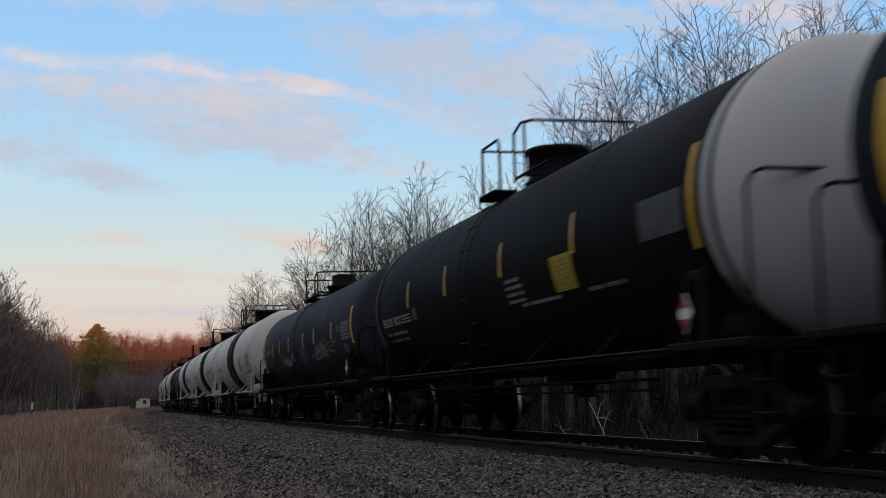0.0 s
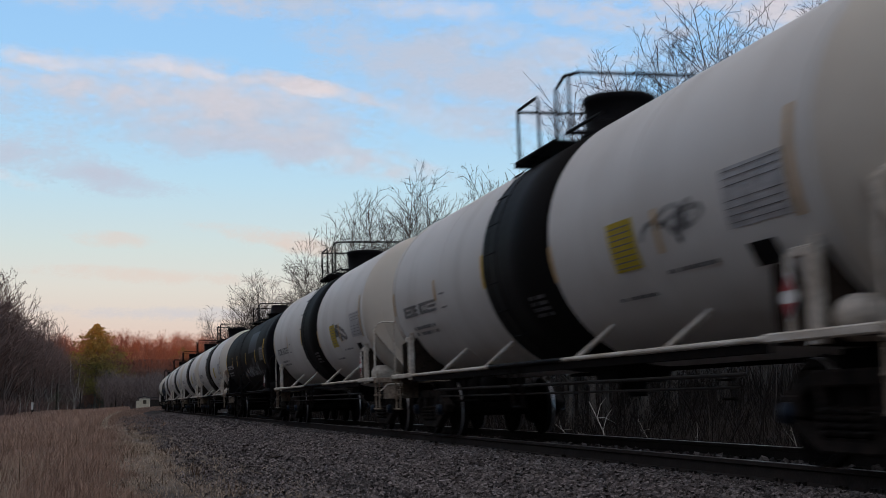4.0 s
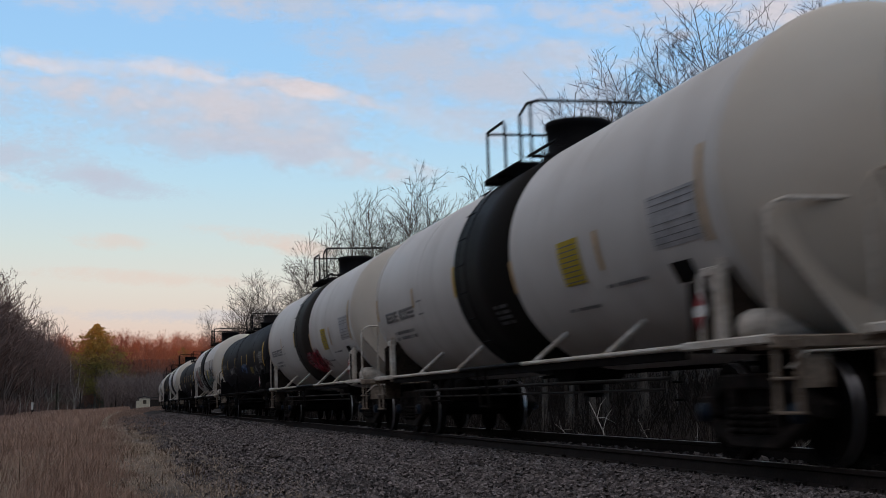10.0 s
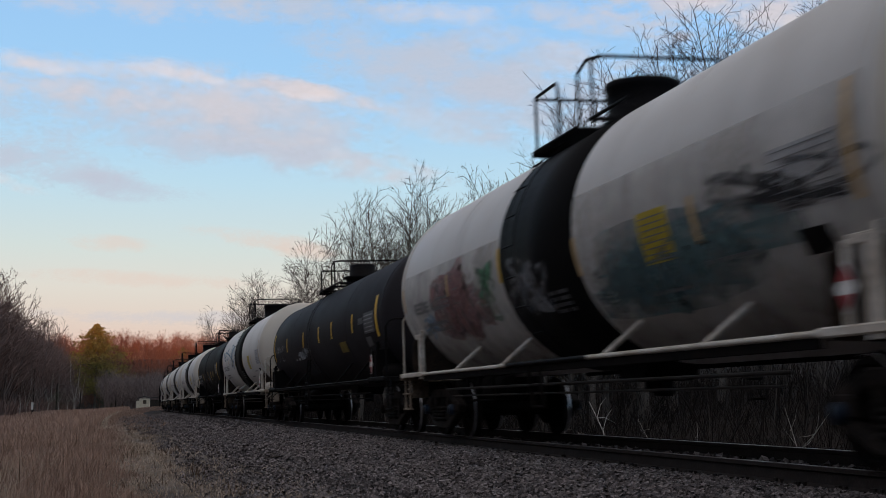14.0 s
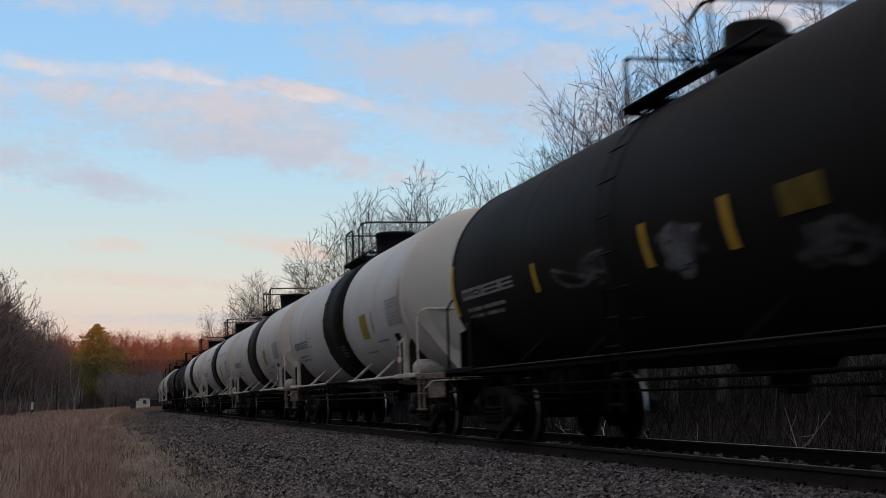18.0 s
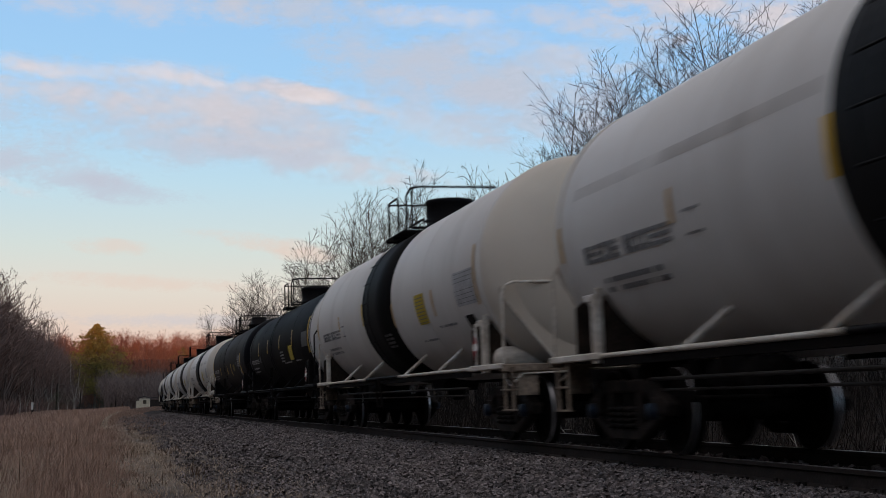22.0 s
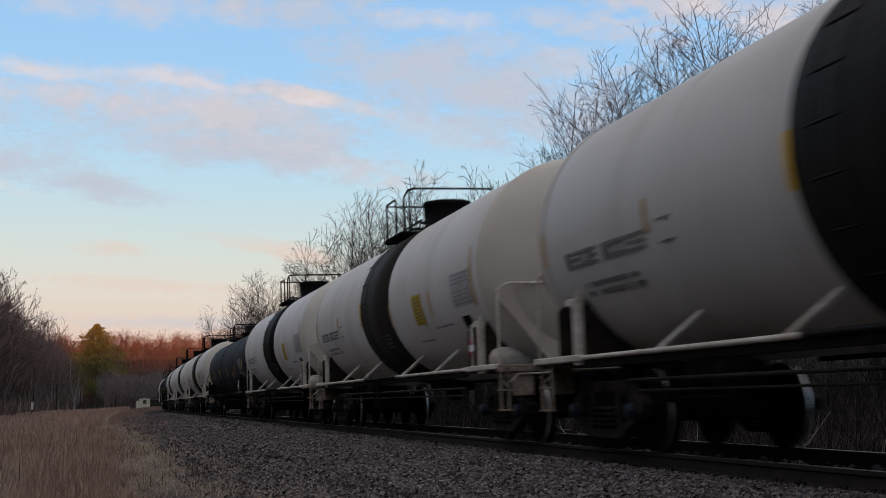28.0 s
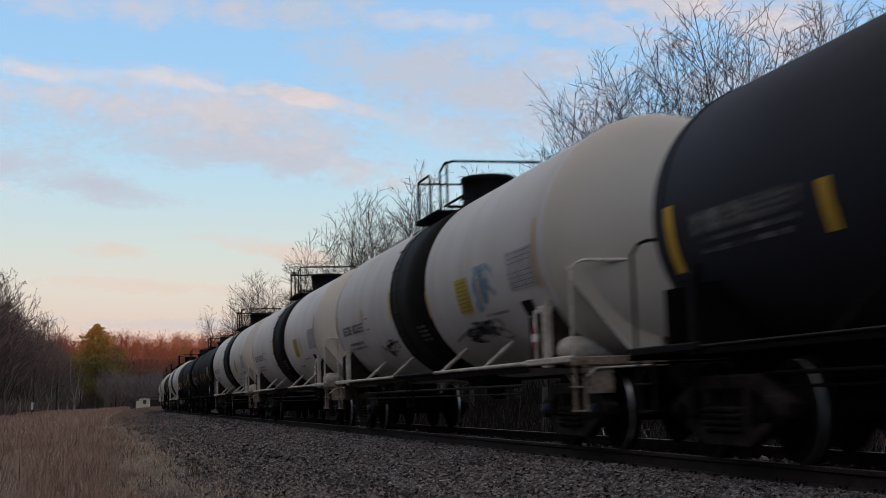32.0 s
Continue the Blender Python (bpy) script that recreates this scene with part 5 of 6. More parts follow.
# ---- trees ----
class Wood:
    """Gathers thin tapered limbs quickly."""

    def __init__(self):
        self.v, self.f = [], []

    def ribbon(self, pts, r0, r1, rng):
        """A thin twig, two faces wide."""
        k, m = len(self.v), len(pts)
        side = Vector((rng.gauss(0, 1), rng.gauss(0, 1), rng.gauss(0, 0.3))).cross(pts[-1] - pts[0]).normalized()
        for i, p in enumerate(pts):
            w = side * (r0 + (r1 - r0) * i / (m - 1))
            self.v += [tuple(p - w), tuple(p + w)]
        for i in range(m - 1):
            self.f.append((k + 2 * i, k + 2 * i + 1, k + 2 * i + 3, k + 2 * i + 2))

    def limb(self, pts, r0, r1, n=3):
        """A round limb; r0 may hold one radius for each point."""
        k, m = len(self.v), len(pts)
        radii = r0 if isinstance(r0, list) else [r0 + (r1 - r0) * i / (m - 1) for i in range(m)]
        side = None
        for i, p in enumerate(pts):
            d = (pts[min(i + 1, m - 1)] - pts[max(i - 1, 0)]).normalized()
            if side is None:
                side = d.orthogonal().normalized()
            side = (side - d * side.dot(d)).normalized()
            up = d.cross(side)
            r = radii[i]
            for j in range(n):
                a = 6.2832 * j / n
                q = p + side * (math.cos(a) * r) + up * (math.sin(a) * r)
                self.v.append((q.x, q.y, q.z))
        for i in range(m - 1):
            for j in range(n):
                a, b = k + i * n + j, k + i * n + (j + 1) % n
                self.f.append((a, b, b + n, a + n))


def room(p, d, h, w, low):
    """How far a limb at p that grows along d may go before it leaves the egg-shaped crown."""
    c, rz = h * (0.5 + low / 2), h * (0.5 - low / 2)
    q = Vector((p.x / (w / 2), p.y / (w / 2), (p.z - c) / rz))
    e = Vector((d.x / (w / 2), d.y / (w / 2), d.z / rz))
    a, b, k = e.dot(e), q.dot(e), q.dot(q) - 1
    return (-b + math.sqrt(max(b * b - a * k, 0.0))) / a if b * b > a * k else 0.0


def grow(rng, stems, twigs, p, d, length, r, level, form, tip):
    """One fairly straight limb that lifts towards the light, and from it its branches, alternating."""
    m = max(2, min(12, int(length / (0.55, 0.34, 0.26, 0.14)[level])))
    pts, dirs = [p], []
    for i in range(m):
        d = (d + Vector((rng.gauss(0, 1), rng.gauss(0, 1), rng.gauss(0, 0.8))) * (0.06, 0.10, 0.12, 0.10)[level] + Vector((0, 0, (0.022, 0.030, 0.05, 0.07)[level]))).normalized()
        pts.append(pts[-1] + d * (length / m))
        dirs.append(d)
    if level == 0:
        stems.limb(pts, [max(tip * 1.6, r * (1 - 0.86 * i / m)) for i in range(m + 1)], 0, 6)
    elif level == 1:
        twigs.limb(pts, [max(tip * 1.1, r * (1 - 0.8 * i / m)) for i in range(m + 1)], 0, 3)
    else:
        twigs.ribbon(pts, tip * (1.25 if level == 2 else 0.95), tip * (0.8 if level == 2 else 0.6), rng)
    if level == 3:
        return
    n = max(2, int(length / (0.36, 0.26, 0.19)[level] * form[3]))
    first = (0.16, 0.14, 0.2)[level]
    turn = rng.uniform(0, 6.283)
    for i in range(n):
        t = first + (1 - first) * (i + rng.uniform(0.1, 0.9)) / n
        k = min(int(t * m), m - 1)
        q, b = pts[k].lerp(pts[k + 1], t * m - k), dirs[k]
        ax = b.orthogonal()
        turn += 2.4 + rng.uniform(-0.6, 0.6)
        ax.rotate(Matrix.Rotation(turn, 3, b))
        nd = b.copy()
        nd.rotate(Matrix.Rotation(radians(rng.uniform(28, 55)), 3, ax))
        nd = (nd + Vector((0, 0, 0.10))).normalized()
        want = (0.42 * length * (1.1 - 0.75 * t) + 0.5, 0.50 * length * (1.05 - 0.7 * t) + 0.18, rng.uniform(0.16, 0.42))[level] * rng.uniform(0.6, 1.2)
        free = room(q, nd, *form[:3]) * rng.uniform(0.9, 1.12) + (0.0, 0.0, 0.12)[level]
        if min(want, free) > 0.1:
            grow(rng, stems, twigs, q, nd, min(want, free), r * (1 - 0.8 * t) * 0.56, level + 1, form, tip)


def tree_meshes(seed, h, w, limbs=7, tip=0.006, low=0.30, dense=1.0):
    """Meshes of a bare tree, h high with a crown w wide: its stout limbs, and the branches and twigs."""
    rng = random.Random(seed)
    stems, twigs = Wood(), Wood()
    form = (h, w, low, dense)
    fork = h * low * rng.uniform(0.45, 0.8)
    lean = Vector((rng.gauss(0, 0.06), rng.gauss(0, 0.06), 1)).normalized()
    butt = 0.0085 * h
    stems.limb([Vector((0, 0, -0.3)), lean * fork * 0.5, lean * fork, lean * (fork + 0.3)], [butt * 1.25, butt, butt * 0.85, butt * 0.5], 0, 7)
    turn = rng.uniform(0, 6.283)
    for k in range(limbs):
        tilt = radians(rng.uniform(3, 9) if k == 0 else rng.uniform(12, 34) if k < limbs - 2 else rng.uniform(34, 48))
        turn += 2.4 + rng.uniform(-0.3, 0.3)
        d = Vector((math.sin(tilt) * math.cos(turn), math.sin(tilt) * math.sin(turn), math.cos(tilt)))
        p = lean * fork * (1.0 - 0.3 * rng.random() * (k > 1))
        # a limb that starts under the crown first has to reach it
        reach = max(room(p + d * t, d, h, w, low) + t for t in (0.0, h * 0.12, h * 0.22, h * 0.32))
        grow(rng, stems, twigs, p, d, reach * rng.uniform(0.80, 0.93), butt * rng.uniform(0.46, 0.66), 0, form, tip)
    return bulk("trunk", stems.v, stems.f, M_BARK, True), bulk("crown", twigs.v, twigs.f, M_TWIG)


def add_tree(meshes, m, label, group):
    t = thing("tree", label, "tree", group, m=m)
    part("trunk", meshes[0], M_BARK, t)
    part("crown", meshes[1], M_TWIG, t, "bare twiggy crown")
    return t


def ground_at(u, y):
    x = float(track_x(y)) + u
    return x, y, float(ground_z(x, y))


def build_right_trees():
    kinds = [tree_meshes(k, 14, w, n, 0.0068, 0.26, 0.95) for k, w, n in ((1, 6.6, 9), (2, 5.6, 8), (3, 7.2, 10), (4, 6.0, 8), (5, 6.4, 9))]
    far_kinds = [tree_meshes(k, 14, w, n, 0.0088, 0.26, 0.9) for k, w, n in ((11, 6.8, 7), (12, 6.0, 6), (13, 7.4, 8))]
    rng = random.Random(8)
    # across, along, height of the crown's top over the railheads
    spots = [(10.9, 136, 13.0), (12.2, 130, 13.9), (13.2, 125, 14.3), (14.9, 121, 13.2), (16.6, 118, 12.4), (13.2, 141, 12.2), (19.0, 120, 12.0),
             (12.6, 83, 11.8), (13.9, 78, 14.4), (16.0, 80, 14.5), (18.0, 77, 15.4), (20.2, 76, 15.4), (21.6, 78, 14.2), (15.0, 75, 12.2), (19.4, 80, 14.7), (23.0, 76, 12.2),
             (17.0, 49, 11.0), (17.5, 48, 13.8), (18.6, 49.5, 14.2), (19.3, 47, 15.2), (20.6, 47.6, 15.9), (21.9, 46, 16.9), (23.4, 45.4, 17.2), (24.6, 46, 16.6),
             (23.9, 42, 15.0), (24.7, 41, 15.6), (25.6, 40, 15.9), (26.6, 39, 15.9), (18.0, 50.5, 12.8), (21.2, 50, 15.0), (25.6, 43.5, 15.2), (16.1, 49.5, 11.4), (17.6, 51, 13.2), (19.9, 49, 15.0), (22.6, 77.5, 14.6), (17.2, 78.5, 14.8)]
    for i, (x, y, top) in enumerate(spots):
        z = float(ground_z(x, y))
        sc = (top - z) / 14.0
        w = sc * (1.12 if y < 60 else 1.15)
        m = pose(x, y, z, rng.uniform(-2, 2), rng.uniform(-2, 2), rng.uniform(0, 360)) @ Matrix.Diagonal((w, w, sc, 1))
        add_tree(kinds[i % 5] if y < 60 else far_kinds[i % 3], m, "leafless grey-brown deciduous tree behind the track", "bare trees along the track")


build_right_trees()


def build_left_trees():
    """The front row of the woods along the field, tree by tree."""
    kinds = [tree_meshes(k, 14, w, n, 0.0135, 0.2, 0.64) for k, w, n in ((21, 7.0, 6), (22, 6.2, 6), (23, 7.6, 7))]
    for stem, crown in kinds:
        for me, m in ((stem, M_LEFTBARK), (crown, M_LEFTTWIG)):
            me.materials.clear()
            me.materials.append(m)
    rng = random.Random(17)
    y, i = 158.0, 0
    while y < 400:
        h = rng.uniform(14.5, 17.6) * (0.86 if 205 < y < 226 else 1.16 if 250 < y < 345 else 1.14 if y < 196 else 1.0)
        x = -14.6 - rng.uniform(-0.4, 2.4)
        m = pose(x, y, float(ground_z(x, y)), 0, 0, rng.uniform(0, 360)) @ Matrix.Diagonal((h / 14, h / 14, (h + 1.6) / 14, 1))
        t = thing("tree", "dim leafless tree at the edge of the field", "tree", "bare trees along the field", m=m)
        part("trunk", kinds[i % 3][0], M_LEFTBARK, t)
        part("crown", kinds[i % 3][1], M_LEFTTWIG, t, "bare twiggy crown")
        y += rng.uniform(4.0, 7.5)
        i += 1
    # two that stand forward of the row
    for x, y, h in ((-10.9, 199, 14.2), (-11.9, 207, 15.2)):
        t = thing("tree", "slender leafless tree standing forward in the field", "tree", "bare trees along the field", m=pose(x, y, float(ground_z(x, y)), 0, 0, y * 7) @ Matrix.Diagonal((h / 20, h / 20, (h + 1.2) / 14, 1)))
        part("trunk", kinds[0][0], M_LEFTBARK, t)
        part("crown", kinds[0][1], M_LEFTTWIG, t, "bare twiggy crown")


build_left_trees()


def far_tree(seed, h, n, w, upright=0.5):
    """A small far tree: a forked stem and a rounded mass of short ascending twigs."""
    rng = random.Random(seed)
    wd = Wood()
    top = Vector((rng.gauss(0, 0.02), rng.gauss(0, 0.02), h * 0.8))
    wd.limb([Vector((0, 0, -0.03)), top * 0.5, top], w * 1.5, w * 0.4, 3)
    rx, rz = rng.uniform(0.26, 0.33), rng.uniform(0.30, 0.38)
    for k in range(n):
        d = Vector((rng.gauss(0, 1), rng.gauss(0, 1), rng.gauss(0, 1))).normalized() * rng.random() ** 0.4
        p = Vector((d.x * rx, d.y * rx, 1 - rz * 1.06 + d.z * rz)) * h
        up = Vector((d.x * 0.6 + rng.gauss(0, 0.5), d.y * 0.6 + rng.gauss(0, 0.5), upright + rng.uniform(-0.2, 0.5))).normalized()
        e = up * h * rng.uniform(0.04, 0.085)
        wd.ribbon([p - e * 0.6, p + e * 0.4], w * 0.75, w * 0.3, rng)
        if k % 5 == 0:
            wd.ribbon([Vector((0, 0, max(0.2, p.z - 0.24) * h)), p - e * 0.5], w * 0.9, w * 0.5, rng)
    return np.array([tuple(p) for p in wd.v]), np.array(wd.f)


def forest(name, label, spots, kinds, material, seed):
    """Many far trees in one mesh; spots: x, y, height."""
    rng = np.random.default_rng(seed)
    V, F, k = [], [], 0
    for i, (x, y, h) in enumerate(spots):
        v, f = kinds[i % len(kinds)]
        a = rng.random() * 6.283
        c, s = math.cos(a), math.sin(a)
        q = v * h
        V.append(np.stack([q[:, 0] * c - q[:, 1] * s + x, q[:, 0] * s + q[:, 1] * c + y, q[:, 2] + float(ground_z(x, y))], -1))
        F.append(f + k)
        k += len(v)
    ob = new(name, bulk(name, np.concatenate(V), np.concatenate(F), material))
    return tagged(ob, label, "woods", kind="stuff")


def build_woods():
    rng = random.Random(21)
    kinds = [far_tree(s, 1.0, 190, 0.0056) for s in range(6)]
    spots = []
    for row, y0 in enumerate((462, 480, 498, 518, 540, 566, 596, 632, 680, 740)):
        x = -32.0
        while x < 150:
            spots.append((x + rng.uniform(-2, 2), y0 + rng.uniform(-8, 8), rng.uniform(10.5, 13.0)))
            x += rng.uniform(2.4, 4.2)
    spots = [s for s in spots if abs(s[0] - float(track_x(s[1]))) > 8]
    spots += [(rng.uniform(-10, 90), rng.uniform(765, 800), rng.uniform(11.5, 14)) for k in range(110)]
    spots += [(rng.uniform(-32, 70), rng.uniform(438, 548), rng.uniform(4.5, 7.5)) for k in range(420)]
    spots = [q for q in spots if q[1] > 760 or abs(q[0] - float(track_x(q[1]))) > 8]
    forest("far_woods", "leafless wooded hill, the last sun's red also in its twig colour", spots, kinds, M_FARTWIG, 1)
    kinds = [far_tree(s + 20, 1.0, 440, 0.0044) for s in range(5)]
    spots = []
    for x in (-16.5, -20, -25, -32):
        y = 118.0 + rng.uniform(0, 5)
        while y < 400:
            spots.append((x + rng.uniform(-1.2, 1.2), y, rng.uniform(13.5, 16.8) + (1.2 if 140 < y < 230 else 0.0)))
            y += rng.uniform(3.5, 6.0)
    forest("field_woods", "dark leafless woods along the edge of the field", spots, kinds, M_LEFTTWIG, 2)
    # unseen rows out of view, added to dim the low light from the left
    kinds_near = [far_tree(s + 40, 1.0, 60, 0.012) for s in range(4)]
    spots = []
    for u in (-22.0, -25, -29, -35):
        y = -140.0
        while y < 118:
            spots.append((TRACK_X + u + rng.uniform(-1.5, 1.5), y, rng.uniform(15.0, 19)))
            y += rng.uniform(2.4, 4)
    forest("near_woods", "unseen leafless woods added to block low light from the left", spots, kinds_near, M_LEFTTWIG, 6)
    # young growth before the hill, in shade
    kinds = [far_tree(s + 60, 1.0, 150, 0.0045) for s in range(5)]
    spots = []
    for k in range(480):
        y = rng.uniform(325, 455)
        x = rng.uniform(-16, float(track_x(y)) - 8)
        if not -11.5 < x < -3.5:
            spots.append((x, y, rng.uniform(6, 11)))
    for k in range(160):
        y = rng.uniform(240, 460)
        spots.append((float(track_x(y)) + rng.uniform(9, 60), y, rng.uniform(7, 13)))
    forest("young_woods", "dim leafless young trees before the hill", spots, kinds, M_YOUNG, 3)
    spots = []
    for k in range(260):
        y = rng.uniform(-140, 240)
        spots.append((TRACK_X + rng.uniform(22 if y > 36 else 17, 60), y, rng.uniform(9, 12)))
    forest("thicket", "leafless thicket behind the track, its shade put into the twig colour", spots, kinds, M_THICKET, 4)


build_woods()


def build_birches():
    stem, cr = tree_meshes(31, 9, 3.6, 4, 0.0095, 0.36, 0.6)
    tr = stem.copy()
    tr.materials.clear()
    tr.materials.append(M_BIRCH)
    for x, y, h in ((-10.2, 330, 15), (-9.0, 345, 13), (-12.5, 300, 12), (5.6, 305, 10), (-13.2, 205, 9), (-13.6, 232, 11), (-12.9, 262, 10), (-13.3, 286, 12), (-11.4, 318, 9), (-10.8, 352, 14), (-13.0, 190, 7)):
        t = thing("birch_tree", "pale-barked leafless birch at the woods' edge", "tree", "birches", m=pose(x, y, float(ground_z(x, y)), 0, 4, h * 40) @ Matrix.Diagonal((h / 9,) * 3 + (1,)))
        part("trunk", tr, M_BIRCH, t, "pale birch trunk")
        part("crown", cr, M_TWIG, t, "bare twiggy crown")


build_birches()


def build_conifer(name, label, x, y, h, spread, material, n, seed, start=0.12):
    """A conifer: straight trunk, whorls of limbs and many needle sprays."""
    rng = random.Random(seed)
    t = thing(name, label, "tree", m=pose(x, y, float(ground_z(x, y))))
    part("trunk", Shape().tube([(0, 0, -0.3), (0.1, 0, h * 0.5), (0, 0.05, h * 0.97)], [h * 0.014, h * 0.009, h * 0.002], 8), M_BARK, t)
    V, F = [], []
    limbs = Wood()
    for k in range(n):
        z = h * (start + (1 - start) * (k / n) ** 0.9)
        f = (1 - z / h)
        reach = spread * min(1.0, (f / 0.55) ** 0.85) * rng.uniform(0.45, 1.15) * (1.0 if z > h * 0.3 else 0.85) + 0.2
        a = k * 2.4 + rng.uniform(-0.4, 0.4)
        tip = Vector((math.cos(a) * reach, math.sin(a) * reach, z + reach * rng.uniform(0.05, 0.35)))
        root = Vector((0, 0, z))
        limbs.limb([root, tip], h * 0.0028, h * 0.0008, 3)
        for j in range(60):
            c = root.lerp(tip, 1.05 - 0.85 * rng.random() ** 1.6) + Vector((rng.gauss(0, 1), rng.gauss(0, 1), rng.gauss(0, 0.45))) * (reach * 0.10 + 0.08)
            d = Vector((rng.gauss(0, 1), rng.gauss(0, 1), rng.gauss(0.5, 0.6))).normalized() * h * rng.uniform(0.012, 0.026)
            e = d.orthogonal().normalized() * h * 0.006
            i = len(V)
            V += [tuple(c - e), tuple(c + e), tuple(c + d + e * 0.4), tuple(c + d - e * 0.4)]
            F.append((i, i + 1, i + 2, i + 3))
    tagged(part("limb", bulk("limb", limbs.v, limbs.f, M_BARK), M_BARK, t), kind="stuff")
    part("crown", bulk("crown", V, F, material), material, t, "needle crown")


build_conifer("pine_tree", "tall pine with the last sun's yellow put into its needle colour", -7.3, 440, 27.4, 11.0, M_PINE, 185, 4, 0.16)
build_conifer("pine_tree", "pine on the wooded hill, sunlit yellow in its needle colour", 22.5, 498, 9, 4.2, M_PINE, 50, 9, 0.2)
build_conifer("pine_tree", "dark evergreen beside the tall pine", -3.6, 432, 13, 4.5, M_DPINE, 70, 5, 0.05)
build_conifer("pine_tree", "low dark evergreen at the field's edge", -10.2, 240, 3.4, 2.3, M_DPINE, 50, 6, 0.04)


def build_brush():
    """Tangled stems and saplings behind the track."""
    rng = np.random.default_rng(14)
    n = 34000
    y = 8 + 150 * rng.random(n) ** 1.3
    u = 5.5 + 14 * rng.random(n) ** 0.8
    x = track_x(y) + u
    blades("brush", "tangled brush behind the track, its shade put into the colour", x, y, (0.35 + 2.2 * rng.random(n) ** 2.5) * (0.45 + 0.05 * u), 0.003 + 0.004 * rng.random(n) + 0.00008 * y, M_BRUSH, 8, 1.5)
    n = 9000
    y = 8 + 120 * rng.random(n) ** 1.3
    u = 3.4 + 7 * rng.random(n)
    # dead grass in the same shade-dark colour as the brush
    blades("bank_grass", "dead grass on the far bank, coloured as dark as its shade", track_x(y) + u, y, 0.12 + 0.3 * rng.random(n), 0.004 + 0.00012 * y, M_BRUSH, 9, 1.2)
    r2 = random.Random(3)
    wd = Wood()
    for k in range(130):
        yy = r2.uniform(12, 120)
        xx, yy, zz = ground_at(r2.uniform(9, 19), yy)
        p = Vector((xx, yy, zz - 0.1))
        d = Vector((r2.gauss(0, 0.2), r2.gauss(0, 0.2), 1)).normalized()
        pts = [p]
        for j in range(4):
            d = (d + Vector((r2.gauss(0, 0.12), r2.gauss(0, 0.12), 0.05))).normalized()
            pts.append(pts[-1] + d * r2.uniform(0.6, 1.2))
        wd.limb(pts, r2.uniform(0.012, 0.03), 0.005, 4)
        for j in range(7):
            q = pts[r2.randint(1, 4)]
            wd.limb([q, q + Vector((r2.gauss(0, 0.5), r2.gauss(0, 0.5), r2.uniform(0.3, 1.0)))], 0.008, 0.003, 3)
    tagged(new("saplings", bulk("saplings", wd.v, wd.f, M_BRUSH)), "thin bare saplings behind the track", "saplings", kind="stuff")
    wd = Wood()
    for k in range(70):
        xx, yy, zz = ground_at(r2.uniform(7.5, 15), r2.uniform(16, 70))
        p = Vector((xx, yy, zz - 0.1))
        d = Vector((r2.gauss(0, 0.12), r2.gauss(0, 0.12), 1)).normalized()
        pts = [p]
        for j in range(5):
            d = (d + Vector((r2.gauss(0, 0.10), r2.gauss(0, 0.10), 0.03))).normalized()
            pts.append(pts[-1] + d * r2.uniform(0.35, 0.8))
        wd.limb(pts, r2.uniform(0.010, 0.022), 0.004, 4)
        for j in range(5):
            q = pts[r2.randint(1, 5)]
            wd.limb([q, q + Vector((r2.gauss(0, 0.3), r2.gauss(0, 0.3), r2.uniform(0.1, 0.5)))], 0.005, 0.002, 3)
    tagged(new("pale_saplings", bulk("pale_saplings", wd.v, wd.f, M_PALESTEM)), "pale grey saplings in the brush behind the track", "saplings", kind="stuff")
    # pale fallen limbs that show under the cars: foot and tip beyond the track
    for (s0, z0), (s1, z1), rr in (((36.8, -0.5), (39.0, 0.75), 0.028), ((38.4, -0.85), (40.1, -0.5), 0.018), ((39.4, 0.7), (41.2, 1.35), 0.014), ((26.0, -0.6), (24.9, 0.45), 0.016), ((25.6, -0.55), (26.2, 0.6), 0.010),
                                   ((30.8, -0.6), (30.6, 0.2), 0.011), ((33.5, -0.7), (34.4, 0.1), 0.010), ((28.4, -0.6), (29.6, -0.3), 0.012), ((22.6, -0.5), (22.2, 0.4), 0.009), ((19.5, -0.5), (20.6, 0.0), 0.009)):
        a, b = track_pose(s0) @ Vector((7.5, 0, z0)), track_pose(s1) @ Vector((7.5 + 0.3 * (rr > 0.015), 0, z1))
        d = b - a
        sh = Shape()
        wob = [Vector((rr * r2.uniform(-3, 3), rr * r2.uniform(-3, 3), rr * r2.uniform(-3, 3))) for k in range(4)]
        pts = [d * t + (w if 0 < t else w * 0) for t, w in zip((0, 0.3, 0.62, 1), wob)]
        sh.tube([tuple(p) for p in pts], [rr, rr * 0.85, rr * 0.6, rr * 0.3], 6)
        for k, t in ((1, 0.35), (2, 0.3), (2, -0.25)):
            e = pts[k] + d * t * 0.6 + Vector((r2.uniform(-1, 1), r2.uniform(-1, 1), r2.uniform(0, 1))) * d.length * 0.16
            sh.tube([tuple(pts[k]), tuple(pts[k].lerp(e, 0.5) + wob[0]), tuple(e)], [rr * 0.5, rr * 0.35, rr * 0.15], 5)
        ob = new("fallen_branch", sh.data("fallen_branch", M_BIRCH))
        ob.matrix_basis = pose(a.x, a.y, min(a.z, float(ground_z(a.x, a.y)) + 0.03))
        tagged(ob, "pale fallen birch limb in the brush behind the track", "branch", "fallen branches")
    # a dark stick lying on the gravel
    x, y, z = ground_at(-3.75, 25.3)
    ob = new("stick", Shape().tube([(0, 0, 0), (0.2, 0.02, 0.03), (0.42, -0.02, 0.05)], [0.024, 0.02, 0.010], 6).data("stick", M_POLE))
    ob.matrix_basis = pose(x, y, z + 0.03, 0, 0, 25)
    tagged(ob, "short dark stick lying on the gravel", "stick")


build_brush()


